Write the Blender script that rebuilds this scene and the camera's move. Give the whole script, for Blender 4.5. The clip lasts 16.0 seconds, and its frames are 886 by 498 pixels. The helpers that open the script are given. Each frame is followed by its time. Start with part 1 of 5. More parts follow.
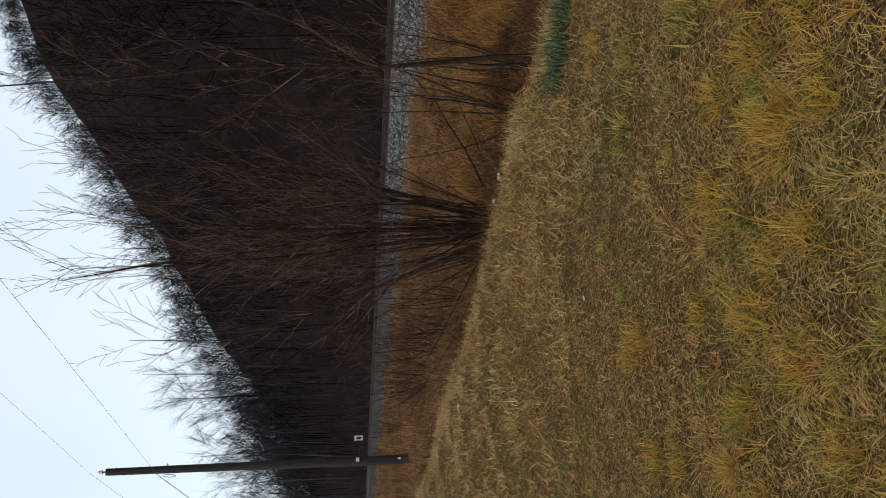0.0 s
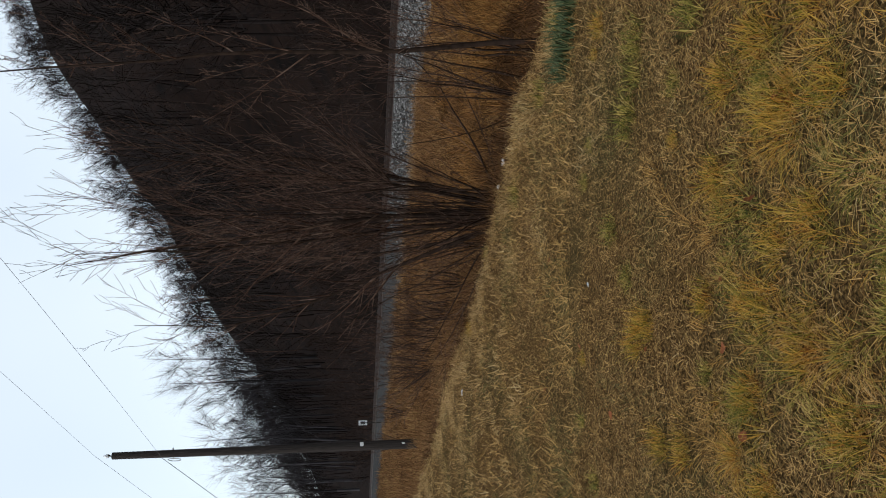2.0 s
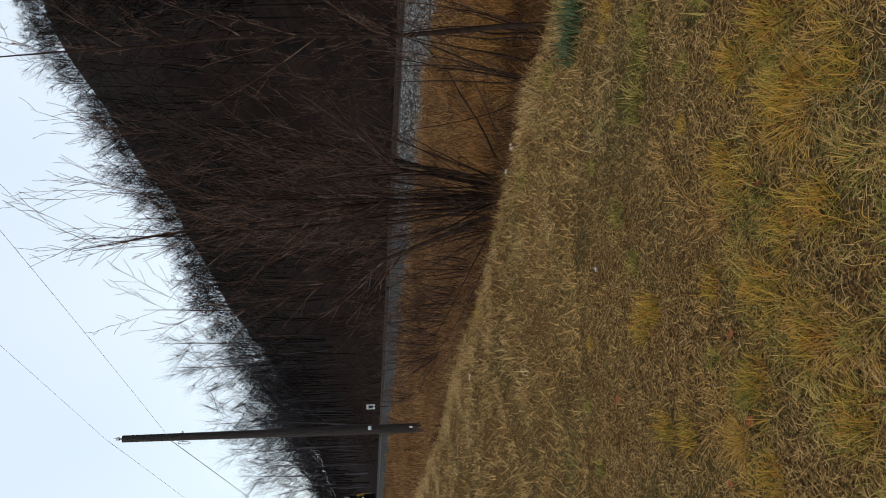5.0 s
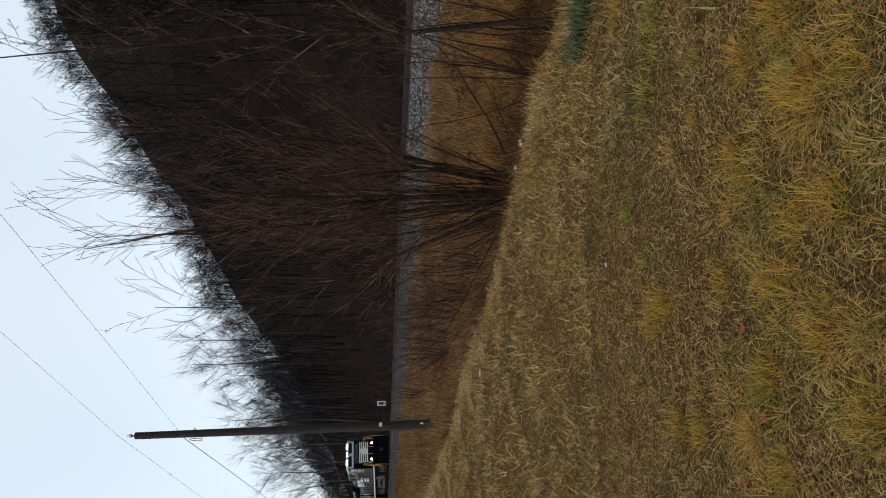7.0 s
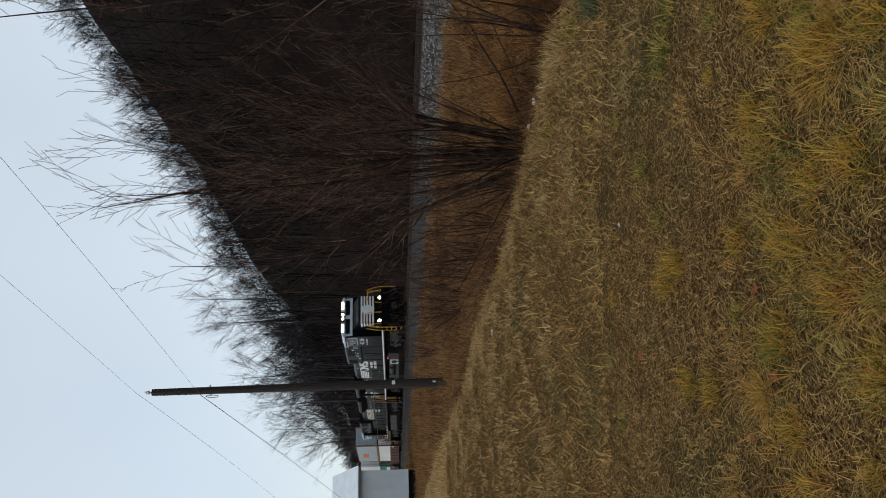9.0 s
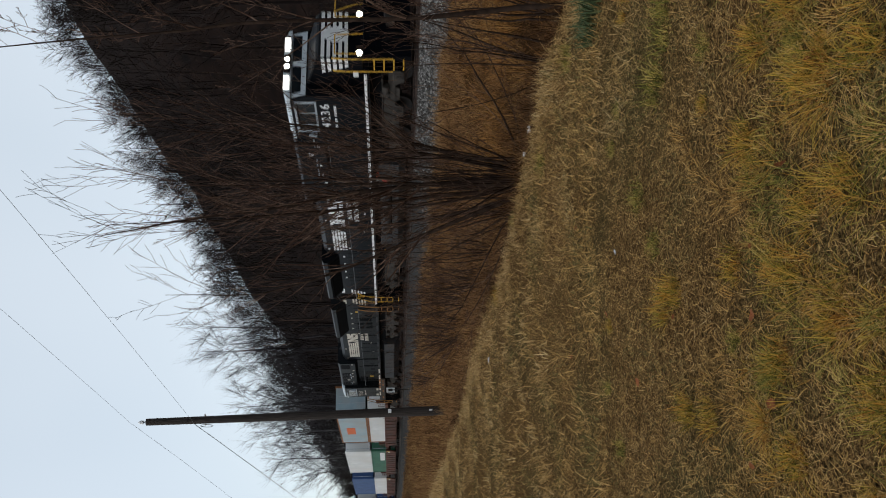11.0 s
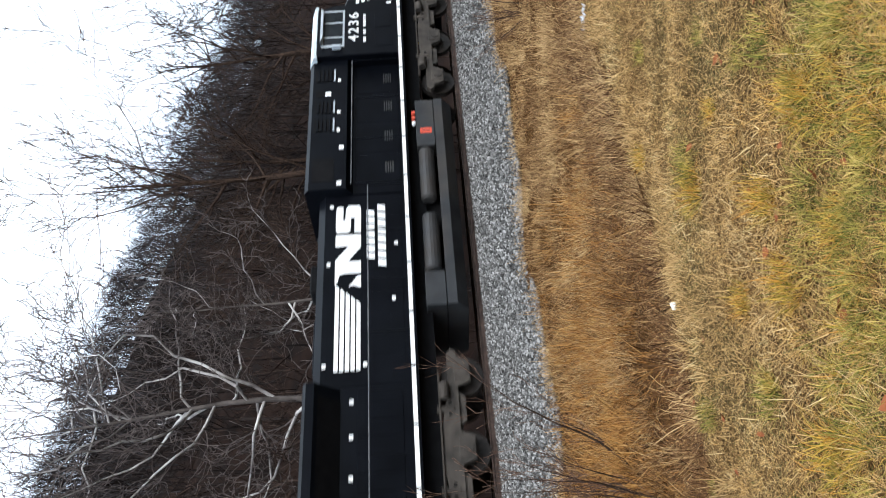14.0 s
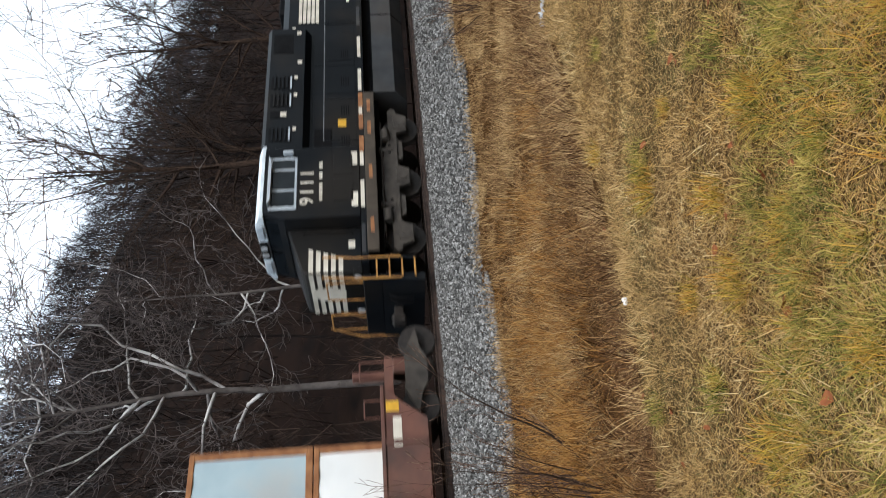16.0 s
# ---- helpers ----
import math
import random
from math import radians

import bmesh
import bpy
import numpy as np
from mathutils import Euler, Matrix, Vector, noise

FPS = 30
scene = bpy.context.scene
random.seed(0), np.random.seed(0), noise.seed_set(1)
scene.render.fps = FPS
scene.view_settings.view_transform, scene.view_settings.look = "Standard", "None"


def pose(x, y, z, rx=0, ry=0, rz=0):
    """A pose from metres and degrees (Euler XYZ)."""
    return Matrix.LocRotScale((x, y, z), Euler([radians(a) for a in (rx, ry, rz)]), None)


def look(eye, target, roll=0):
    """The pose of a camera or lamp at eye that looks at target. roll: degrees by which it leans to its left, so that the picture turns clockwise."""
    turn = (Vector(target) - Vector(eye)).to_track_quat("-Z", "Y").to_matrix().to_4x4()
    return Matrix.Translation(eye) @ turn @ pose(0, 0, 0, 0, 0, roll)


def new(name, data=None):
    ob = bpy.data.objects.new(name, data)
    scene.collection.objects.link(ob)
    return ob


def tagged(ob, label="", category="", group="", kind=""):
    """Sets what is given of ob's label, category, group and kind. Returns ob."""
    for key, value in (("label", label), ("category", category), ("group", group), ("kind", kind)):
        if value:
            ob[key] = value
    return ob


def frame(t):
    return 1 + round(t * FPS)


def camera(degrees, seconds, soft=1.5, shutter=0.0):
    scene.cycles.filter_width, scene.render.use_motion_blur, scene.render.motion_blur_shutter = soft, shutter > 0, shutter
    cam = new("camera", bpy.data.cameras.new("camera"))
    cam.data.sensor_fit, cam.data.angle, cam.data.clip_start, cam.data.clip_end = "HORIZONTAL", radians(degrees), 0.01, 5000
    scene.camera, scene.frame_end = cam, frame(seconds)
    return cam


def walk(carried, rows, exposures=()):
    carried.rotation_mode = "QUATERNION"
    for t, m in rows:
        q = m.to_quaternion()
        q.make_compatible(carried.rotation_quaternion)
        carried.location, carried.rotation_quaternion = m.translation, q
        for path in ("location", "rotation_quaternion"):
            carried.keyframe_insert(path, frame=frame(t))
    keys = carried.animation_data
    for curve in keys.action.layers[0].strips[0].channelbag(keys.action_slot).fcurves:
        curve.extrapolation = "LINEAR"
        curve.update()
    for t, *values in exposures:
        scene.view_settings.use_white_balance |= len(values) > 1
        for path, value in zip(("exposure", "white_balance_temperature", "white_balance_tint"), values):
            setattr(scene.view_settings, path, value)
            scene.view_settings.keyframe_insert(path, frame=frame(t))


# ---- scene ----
EYE = (0.0, 0.0, 1.6)
RAIL_Z = 0.53      # top of the rails above the grass by the camera
TRACK_Y = 18.69    # middle of the track
cam = camera(57.94, 16.0, soft=1.0, shutter=0.24)


def aim(az, tilt, lean):
    """The camera held upright on its side: az left of the track's normal, tilt up, lean."""
    return pose(*EYE, 90 + tilt, 0, az) @ pose(0, 0, 0, 0, 0, -90 + lean)


WAY = [
    (0.0, 61.24, -6.25, -0.23),
    (0.5, 61.32, -5.94, -0.58),
    (1.0, 61.03, -5.92, -0.53),
    (1.5, 61.58, -5.57, -0.27),
    (2.0, 62.26, -5.95, -0.25),
    (2.5, 62.60, -6.02, -0.35),
    (3.0, 62.94, -6.17, -0.41),
    (5.5, 63.36, -5.19, -0.35),
    (6.0, 63.08, -4.98, -0.36),
    (6.5, 62.98, -4.70, -0.39),
    (7.0, 63.59, -4.69, -0.61),
    (7.5, 63.85, -3.63, -0.49),
    (8.0, 65.46, -3.81, 0.36),
    (8.5, 66.12, -3.74, -0.12),
    (9.0, 66.48, -3.77, -0.78),
    (11.3, 63.54, -4.07, -0.83),
    (11.5, 62.09, -3.93, -0.71),
    (12.0, 51.80, -3.59, 0.02),
    (12.3, 39.79, -1.45, 0.26),
    (12.5, 31.48, -2.38, 0.07),
    (12.6, 26.19, -2.53, 0.81),
    (12.7, 18.36, -2.39, 1.27),
    (12.8, 10.19, -1.41, 1.97),
    (12.9, 1.38, -0.88, 1.24),
    (13.0, -6.81, -0.52, -0.25),
    (13.1, -12.99, -0.98, -0.93),
    (13.3, -24.24, -2.17, -3.06),
    (13.5, -32.46, -3.16, -3.36),
    (13.7, -36.27, -3.59, -2.94),
    (14.0, -35.97, -0.78, -3.68),
    (14.5, -39.12, -1.92, -2.39),
    (15.0, -38.32, -3.78, -3.82),
    (15.5, -35.90, -3.60, -3.00),
    (16.0, -35.27, -3.93, -2.80),
]
walk(cam, [(t, aim(a, p, r)) for t, a, p, r in WAY],
     exposures=[(0, 0.15, 6500, 10), (7.0, 0.05, 6500, 10), (8.0, -0.15, 6500, 10), (9, -0.2, 6500, 10), (11.5, -0.1, 6600, 10), (12.0, -0.05, 6800, 10), (12.2, 0.2, 7000, 10), (12.6, 0.8, 7000, 10), (12.9, 1.5, 6100, 10),
                (13.2, 2.0, 5600, 8), (13.5, 2.05, 5600, 8), (13.7, 1.85, 6000, 10), (14.5, 1.15, 6400, 10), (15.2, 0.85, 6500, 10), (16, 1.1, 6500, 10)])

# ---- light: an overcast sky ----
world = bpy.data.worlds.new("overcast")
scene.world = world
world.use_nodes = True
wn, wl = world.node_tree.nodes, world.node_tree.links
wn.clear()
sky = wn.new("ShaderNodeTexSky")
sky.sky_type, sky.sun_disc, sky.sun_elevation, sky.sun_rotation = "NISHITA", False, radians(38), radians(200)
sky_bg = wn.new("ShaderNodeBackground")
sky_bg.inputs["Strength"].default_value = 0.05
wl.new(sky.outputs[0], sky_bg.inputs["Color"])
cloud = wn.new("ShaderNodeBackground")
tc = wn.new("ShaderNodeTexCoord")
cl_noise = wn.new("ShaderNodeTexNoise")
cl_noise.inputs["Scale"].default_value, cl_noise.inputs["Detail"].default_value = 1.6, 3
cl_ramp = wn.new("ShaderNodeValToRGB")
cl_ramp.color_ramp.elements[0].position, cl_ramp.color_ramp.elements[0].color = 0.3, (0.60, 0.68, 0.74, 1)
cl_ramp.color_ramp.elements[1].position, cl_ramp.color_ramp.elements[1].color = 0.7, (0.74, 0.80, 0.84, 1)
wl.new(tc.outputs["Generated"], cl_noise.inputs["Vector"])
wl.new(cl_noise.outputs[0], cl_ramp.inputs[0])
wl.new(cl_ramp.outputs[0], cloud.inputs["Color"])
cloud.inputs["Strength"].default_value = 0.95
add = wn.new("ShaderNodeAddShader")
wout = wn.new("ShaderNodeOutputWorld")
wl.new(sky_bg.outputs[0], add.inputs[0])
wl.new(cloud.outputs[0], add.inputs[1])
wl.new(add.outputs[0], wout.inputs[0])
sun = new("sun", bpy.data.lights.new("sun", "SUN"))
sun.data.energy, sun.data.angle, sun.data.color = 1.0, radians(25), (1.0, 0.96, 0.9)
sun.matrix_world = look((0, -30, 40), (0, 10, 0))


# ---- materials ----
def material(name, colours, scale=8.0, rough=0.8, metal=0.0, bump=0.0, bump_scale=None, island=False, detail=6.0, spec=0.3, stretch=None, patch=None, thin=0.0):
    """A node material: noise runs through the colours; island: each loose piece takes its own; patch: (colour, scale, amount) large stains; thin: the share of light let through."""
    m = bpy.data.materials.new(name)
    m.use_nodes = True
    n, l = m.node_tree.nodes, m.node_tree.links
    b = n["Principled BSDF"]
    b.inputs["Roughness"].default_value, b.inputs["Metallic"].default_value = rough, metal
    b.inputs["Specular IOR Level"].default_value = spec
    co = n.new("ShaderNodeTexCoord")
    src = co.outputs["Object"]
    if stretch:
        mp = n.new("ShaderNodeMapping")
        mp.inputs["Scale"].default_value = stretch
        l.new(src, mp.inputs[0])
        src = mp.outputs[0]
    no = n.new("ShaderNodeTexNoise")
    no.inputs["Scale"].default_value, no.inputs["Detail"].default_value = scale, detail
    l.new(src, no.inputs["Vector"])
    ramp = n.new("ShaderNodeValToRGB")
    cr = ramp.color_ramp
    lo, hi = (0.0, 1.0) if island else (0.32, 0.68)
    for i, c in enumerate(colours):
        pos = lo + (hi - lo) * i / max(1, len(colours) - 1)
        e = cr.elements[i] if i < 2 else cr.elements.new(pos)
        e.position, e.color = pos, (*c, 1)
    if island:
        ge = n.new("ShaderNodeNewGeometry")
        mx = n.new("ShaderNodeMath")
        mx.operation = "MULTIPLY_ADD"
        mx.inputs[1].default_value = 0.74
        sub = n.new("ShaderNodeMath")
        sub.operation = "MULTIPLY_ADD"
        sub.inputs[1].default_value, sub.inputs[2].default_value = 1.5, -0.62
        l.new(no.outputs[0], sub.inputs[0])
        l.new(ge.outputs["Random Per Island"], mx.inputs[0])
        l.new(sub.outputs[0], mx.inputs[2])
        l.new(mx.outputs[0], ramp.inputs[0])
    else:
        l.new(no.outputs[0], ramp.inputs[0])
    out = ramp.outputs[0]
    if patch:
        pn = n.new("ShaderNodeTexNoise")
        pn.inputs["Scale"].default_value, pn.inputs["Detail"].default_value = patch[1], 4
        l.new(co.outputs["Object"], pn.inputs["Vector"])
        pr = n.new("ShaderNodeMapRange")
        pr.inputs[1].default_value, pr.inputs[2].default_value, pr.inputs[4].default_value = 0.45, 0.65, patch[2]
        l.new(pn.outputs[0], pr.inputs[0])
        mix = n.new("ShaderNodeMixRGB")
        mix.inputs[2].default_value = (*patch[0], 1)
        l.new(pr.outputs[0], mix.inputs[0])
        l.new(out, mix.inputs[1])
        out = mix.outputs[0]
    l.new(out, b.inputs["Base Color"])
    if bump:
        bn = n.new("ShaderNodeTexNoise")
        bn.inputs["Scale"].default_value, bn.inputs["Detail"].default_value = bump_scale or scale * 4, 8
        l.new(src, bn.inputs["Vector"])
        bu = n.new("ShaderNodeBump")
        bu.inputs["Strength"].default_value, bu.inputs["Distance"].default_value = bump, 0.02
        l.new(bn.outputs[0], bu.inputs["Height"])
        l.new(bu.outputs[0], b.inputs["Normal"])
    if thin:
        tr = n.new("ShaderNodeBsdfTranslucent")
        l.new(out, tr.inputs["Color"])
        ms = n.new("ShaderNodeMixShader")
        ms.inputs[0].default_value = thin
        l.new(b.outputs[0], ms.inputs[1])
        l.new(tr.outputs[0], ms.inputs[2])
        l.new(ms.outputs[0], n["Material Output"].inputs["Surface"])
    return m


def glow(name, colour, strength):
    m = bpy.data.materials.new(name)
    m.use_nodes = True
    b = m.node_tree.nodes["Principled BSDF"]
    b.inputs["Base Color"].default_value = (*colour, 1)
    b.inputs["Emission Color"].default_value, b.inputs["Emission Strength"].default_value = (*colour, 1), strength
    return m


M_FIELD = material("field_turf", [(0.014, 0.008, 0.004), (0.06, 0.034, 0.014), (0.14, 0.082, 0.031), (0.26, 0.16, 0.066)], 70, 1.0, bump=1.0, bump_scale=110, spec=0.0, detail=10.0, patch=((0.045, 0.042, 0.018), 0.55, 0.5))
M_DITCH = material("ditch_soil", [(0.010, 0.005, 0.003), (0.045, 0.021, 0.008), (0.11, 0.053, 0.018)], 25, 1.0, bump=0.8, bump_scale=40, spec=0.0, detail=8.0)
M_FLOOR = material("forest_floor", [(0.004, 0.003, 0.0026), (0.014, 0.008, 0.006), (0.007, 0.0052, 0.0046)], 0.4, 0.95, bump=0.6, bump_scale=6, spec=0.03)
M_STRAW = material("straw", [(0.022, 0.012, 0.005), (0.3, 0.168, 0.055), (0.74, 0.48, 0.19), (0.42, 0.245, 0.08), (0.1, 0.1, 0.04), (0.23, 0.2, 0.068)], 1.1, 0.75, island=True, detail=6, spec=0.03, thin=0.35)
M_TUFT = material("tuft_blades", [(0.05, 0.06, 0.010), (0.24, 0.19, 0.026), (0.6, 0.38, 0.07), (0.5, 0.23, 0.04), (0.16, 0.06, 0.014)], 5.0, 0.6, island=True, spec=0.1, thin=0.35)
M_TANGLE = material("tangled_straw", [(0.03, 0.016, 0.007), (0.3, 0.155, 0.043), (0.68, 0.43, 0.145), (0.44, 0.22, 0.055), (0.17, 0.15, 0.033)], 2.2, 0.7, island=True, detail=5, spec=0.03, thin=0.35)
M_GREEN = material("green_blades", [(0.03, 0.045, 0.009), (0.14, 0.145, 0.027), (0.4, 0.31, 0.068), (0.64, 0.46, 0.15)], 6.0, 0.6, island=True, spec=0.1, thin=0.35)
M_PALE = material("pale_straw", [(0.08, 0.043, 0.017), (0.58, 0.385, 0.17), (0.38, 0.23, 0.09), (0.8, 0.61, 0.32)], 1.4, 0.75, island=True, spec=0.03, thin=0.35)
M_SEDGE = material("orange_grass", [(0.035, 0.015, 0.005), (0.25, 0.115, 0.031), (0.34, 0.168, 0.048), (0.52, 0.315, 0.115)], 0.9, 0.75, island=True, spec=0.03, thin=0.3)
M_TAN = material("tan_grass", [(0.07, 0.038, 0.019), (0.3, 0.18, 0.08), (0.46, 0.3, 0.14), (0.62, 0.44, 0.22)], 1.0, 0.8, island=True, spec=0.03, thin=0.3)
M_RUSSET = material("russet_grass", [(0.06, 0.03, 0.014), (0.18, 0.09, 0.038), (0.3, 0.165, 0.068), (0.4, 0.25, 0.11)], 0.3, 0.85, island=True, spec=0.03, thin=0.3)
M_WEED = material("dead_weed", [(0.022, 0.012, 0.007), (0.08, 0.037, 0.016), (0.17, 0.092, 0.036)], 0.8, 0.85, island=True, spec=0.03)
M_BULB = material("bulb_leaves", [(0.045, 0.07, 0.035), (0.1, 0.135, 0.06)], 8, 0.5, island=True, spec=0.1)
M_MOSS = material("grey_green_weed", [(0.025, 0.024, 0.010), (0.06, 0.062, 0.026), (0.11, 0.1, 0.045)], 2.0, 0.8, island=True, spec=0.03)
M_STONE = material("ballast_stone", [(0.016, 0.0145, 0.0135), (0.065, 0.062, 0.058), (0.14, 0.135, 0.128), (0.32, 0.31, 0.295)], 25.0, 0.85, island=True, spec=0.03)
M_GRAVEL = material("ballast_bed", [(0.010, 0.010, 0.010), (0.055, 0.053, 0.05), (0.018, 0.018, 0.017)], 18, 0.9, bump=1.0, bump_scale=30, spec=0.03)
M_RAIL = material("rail_steel", [(0.035, 0.024, 0.02), (0.075, 0.05, 0.04)], 6, 0.5, metal=0.5)
M_TIE = material("sleeper_wood", [(0.03, 0.025, 0.022), (0.07, 0.055, 0.045)], 5, 0.9, bump=0.4, stretch=(6, 1, 6), spec=0.03)
M_BARK = material("bark", [(0.018, 0.012, 0.009), (0.055, 0.036, 0.027)], 9, 0.9, bump=0.4, bump_scale=40, spec=0.03)
M_TWIG = material("twig", [(0.035, 0.02, 0.014), (0.085, 0.048, 0.033), (0.2, 0.135, 0.1)], 1.5, 0.8, island=True, spec=0.03)
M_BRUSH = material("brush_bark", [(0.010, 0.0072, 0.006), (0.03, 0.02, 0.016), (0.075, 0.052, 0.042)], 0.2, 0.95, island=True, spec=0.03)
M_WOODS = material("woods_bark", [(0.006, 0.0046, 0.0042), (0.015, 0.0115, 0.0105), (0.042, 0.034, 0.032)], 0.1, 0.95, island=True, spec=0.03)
# grey bark made paler and bluer: distance haze painted into the colour
M_RIDGE_HAZED = material("hazed_ridge_bark", [(0.014, 0.0125, 0.0135), (0.036, 0.033, 0.035), (0.085, 0.08, 0.084)], 0.1, 0.95, island=True, spec=0.03)
M_BIRCH = material("pale_bark", [(0.14, 0.125, 0.12), (0.42, 0.4, 0.385), (0.6, 0.58, 0.56)], 1.1, 0.8, bump=0.3, bump_scale=12, patch=((0.05, 0.04, 0.037), 0.5, 0.9), spec=0.03)
M_BIRCHTWIG = material("pale_twig", [(0.05, 0.04, 0.037), (0.12, 0.1, 0.095)], 1.0, 0.85, island=True, spec=0.03)
M_POLE = material("pole_wood", [(0.018, 0.014, 0.012), (0.045, 0.035, 0.03)], 4, 0.85, bump=0.4, stretch=(8, 8, 0.6))
M_PORC = material("porcelain", [(0.7, 0.72, 0.74), (0.8, 0.8, 0.8)], 4, 0.25, spec=0.5)
M_WIRE = material("wire", [(0.17, 0.175, 0.18), (0.26, 0.27, 0.28)], 4, 0.5, metal=0.3)
M_BLACK = material("black_paint", [(0.0013, 0.0017, 0.0028), (0.0027, 0.0034, 0.0054)], 1.4, 0.35, spec=0.06, patch=((0.005, 0.006, 0.008), 0.5, 0.5))
M_WORN = material("worn_black_paint", [(0.0028, 0.0038, 0.005), (0.006, 0.0076, 0.0095)], 1.2, 0.45, spec=0.1, patch=((0.02, 0.016, 0.012), 0.45, 0.6), stretch=(1, 1, 0.5))
M_GREYRUN = material("frame_grime", [(0.022, 0.019, 0.016), (0.058, 0.049, 0.041)], 3, 0.8, bump=0.2)
# near-black: for dark parts, and as painted shade of openings not cut in
M_DARK = material("recess_shade_and_dark_parts", [(0.002, 0.002, 0.0025), (0.005, 0.005, 0.0055)], 4, 0.8, spec=0.1)
M_RAILGREY = material("worn_handrail", [(0.05, 0.055, 0.06), (0.13, 0.135, 0.14)], 3, 0.6)
M_TANK = material("tank_grime", [(0.012, 0.0135, 0.0155), (0.034, 0.0355, 0.0375)], 1.5, 0.55, patch=((0.042, 0.035, 0.029), 0.9, 0.6))
M_WHITE = material("white_paint", [(0.68, 0.69, 0.69), (0.8, 0.8, 0.8)], 5, 0.45)
M_CREAM = material("faded_white_paint", [(0.42, 0.38, 0.31), (0.62, 0.58, 0.5)], 2, 0.6)
M_ROOF = material("roof_white", [(0.42, 0.48, 0.52), (0.55, 0.6, 0.63)], 2, 0.5)
M_FRAMEGREY = material("window_frame_grey", [(0.30, 0.34, 0.38), (0.4, 0.44, 0.47)], 3, 0.45)
M_GLASS = material("cab_glass", [(0.006, 0.008, 0.010), (0.011, 0.014, 0.017)], 2, 0.08, spec=0.15)
M_YELLOW = material("safety_yellow", [(0.5, 0.27, 0.02), (0.62, 0.36, 0.04)], 6, 0.55)
M_OCHRE = material("faded_yellow", [(0.2, 0.09, 0.025), (0.4, 0.2, 0.05)], 5, 0.7)
M_RED = material("red_placard", [(0.5, 0.06, 0.03), (0.6, 0.09, 0.05)], 6, 0.5)
M_LAMP = glow("headlight_lens", (1.0, 0.93, 0.78), 9.0)
M_MARK = glow("marker_lens", (1.0, 0.95, 0.85), 3.0)
M_LENS = material("dull_lens", [(0.25, 0.26, 0.27), (0.35, 0.36, 0.37)], 6, 0.2, spec=0.6)
M_BARKGREY = material("grey_bark", [(0.04, 0.034, 0.031), (0.11, 0.095, 0.088)], 2, 0.9, bump=0.4, bump_scale=20, spec=0.03)
# steel darkened by colour for the shadow the wheels sit in; couplers share it
M_WHEEL = material("shaded_wheel_steel", [(0.010, 0.008, 0.007), (0.025, 0.02, 0.017)], 6, 0.7)
M_WELL = material("well_car_brown", [(0.085, 0.035, 0.026), (0.15, 0.065, 0.045)], 1.3, 0.7, patch=((0.05, 0.035, 0.03), 0.8, 0.7))
M_BOXBLUE = material("box_blue_grey", [(0.27, 0.36, 0.40), (0.36, 0.45, 0.48)], 1.2, 0.55, patch=((0.30, 0.2, 0.13), 0.6, 0.35))
M_BOXWHITE = material("box_white", [(0.62, 0.63, 0.62), (0.74, 0.75, 0.74)], 1.0, 0.5, patch=((0.5, 0.46, 0.4), 0.5, 0.4))
M_BOXGREY = material("box_grey", [(0.42, 0.43, 0.42), (0.52, 0.53, 0.52)], 1.0, 0.55)
M_BOXGREEN = material("box_green", [(0.02, 0.10, 0.06), (0.04, 0.15, 0.09)], 1.0, 0.55)
M_BOXNAVY = material("box_blue", [(0.02, 0.06, 0.17), (0.035, 0.09, 0.23)], 1.0, 0.55)
M_RUST = material("rusty_steel", [(0.16, 0.06, 0.025), (0.3, 0.14, 0.06)], 4, 0.85)
M_SILL = material("grimy_sill", [(0.03, 0.024, 0.018), (0.065, 0.05, 0.036)], 2, 0.8, bump=0.2)
M_ORANGE = material("orange_mark", [(0.6, 0.12, 0.04), (0.68, 0.16, 0.05)], 4, 0.6)
M_SIDING = material("white_siding", [(0.62, 0.66, 0.68), (0.72, 0.75, 0.76)], 0.7, 0.6)
M_METALROOF = material("pale_metal_roof", [(0.55, 0.6, 0.63), (0.66, 0.7, 0.72)], 1.0, 0.4)
M_PLASTIC = material("white_plastic", [(0.75, 0.76, 0.78), (0.84, 0.84, 0.84)], 20, 0.4)
M_FOIL = material("crumpled_wrapper", [(0.35, 0.38, 0.42), (0.7, 0.72, 0.75)], 25, 0.4, bump=0.6)
M_LEAF = material("dead_leaf", [(0.16, 0.05, 0.02), (0.3, 0.12, 0.05)], 15, 0.8, island=True, spec=0.03)


# ---- mesh helpers ----
def mesh_of(name, verts, faces):
    """A mesh from arrays of points and of equal-sized faces."""
    v, f = np.asarray(verts, dtype=np.float32), np.asarray(faces, dtype=np.int32)
    me = bpy.data.meshes.new(name)
    me.vertices.add(len(v))
    me.vertices.foreach_set("co", v.ravel())
    me.loops.add(f.size)
    me.loops.foreach_set("vertex_index", f.ravel())
    me.polygons.add(len(f))
    me.polygons.foreach_set("loop_start", np.arange(len(f), dtype=np.int32) * f.shape[1])
    me.update(calc_edges=True)
    return me


def part(name, shape, mat, parent=None, label=""):
    """Links a bmesh or mesh as one object under a thing or a part."""
    if isinstance(shape, bmesh.types.BMesh):
        me = bpy.data.meshes.new(name)
        shape.to_mesh(me)
        shape.free()
    else:
        me = shape
    if not me.materials:
        me.materials.append(mat)
    ob = new(name, me)
    ob.parent = parent
    return tagged(ob, label)


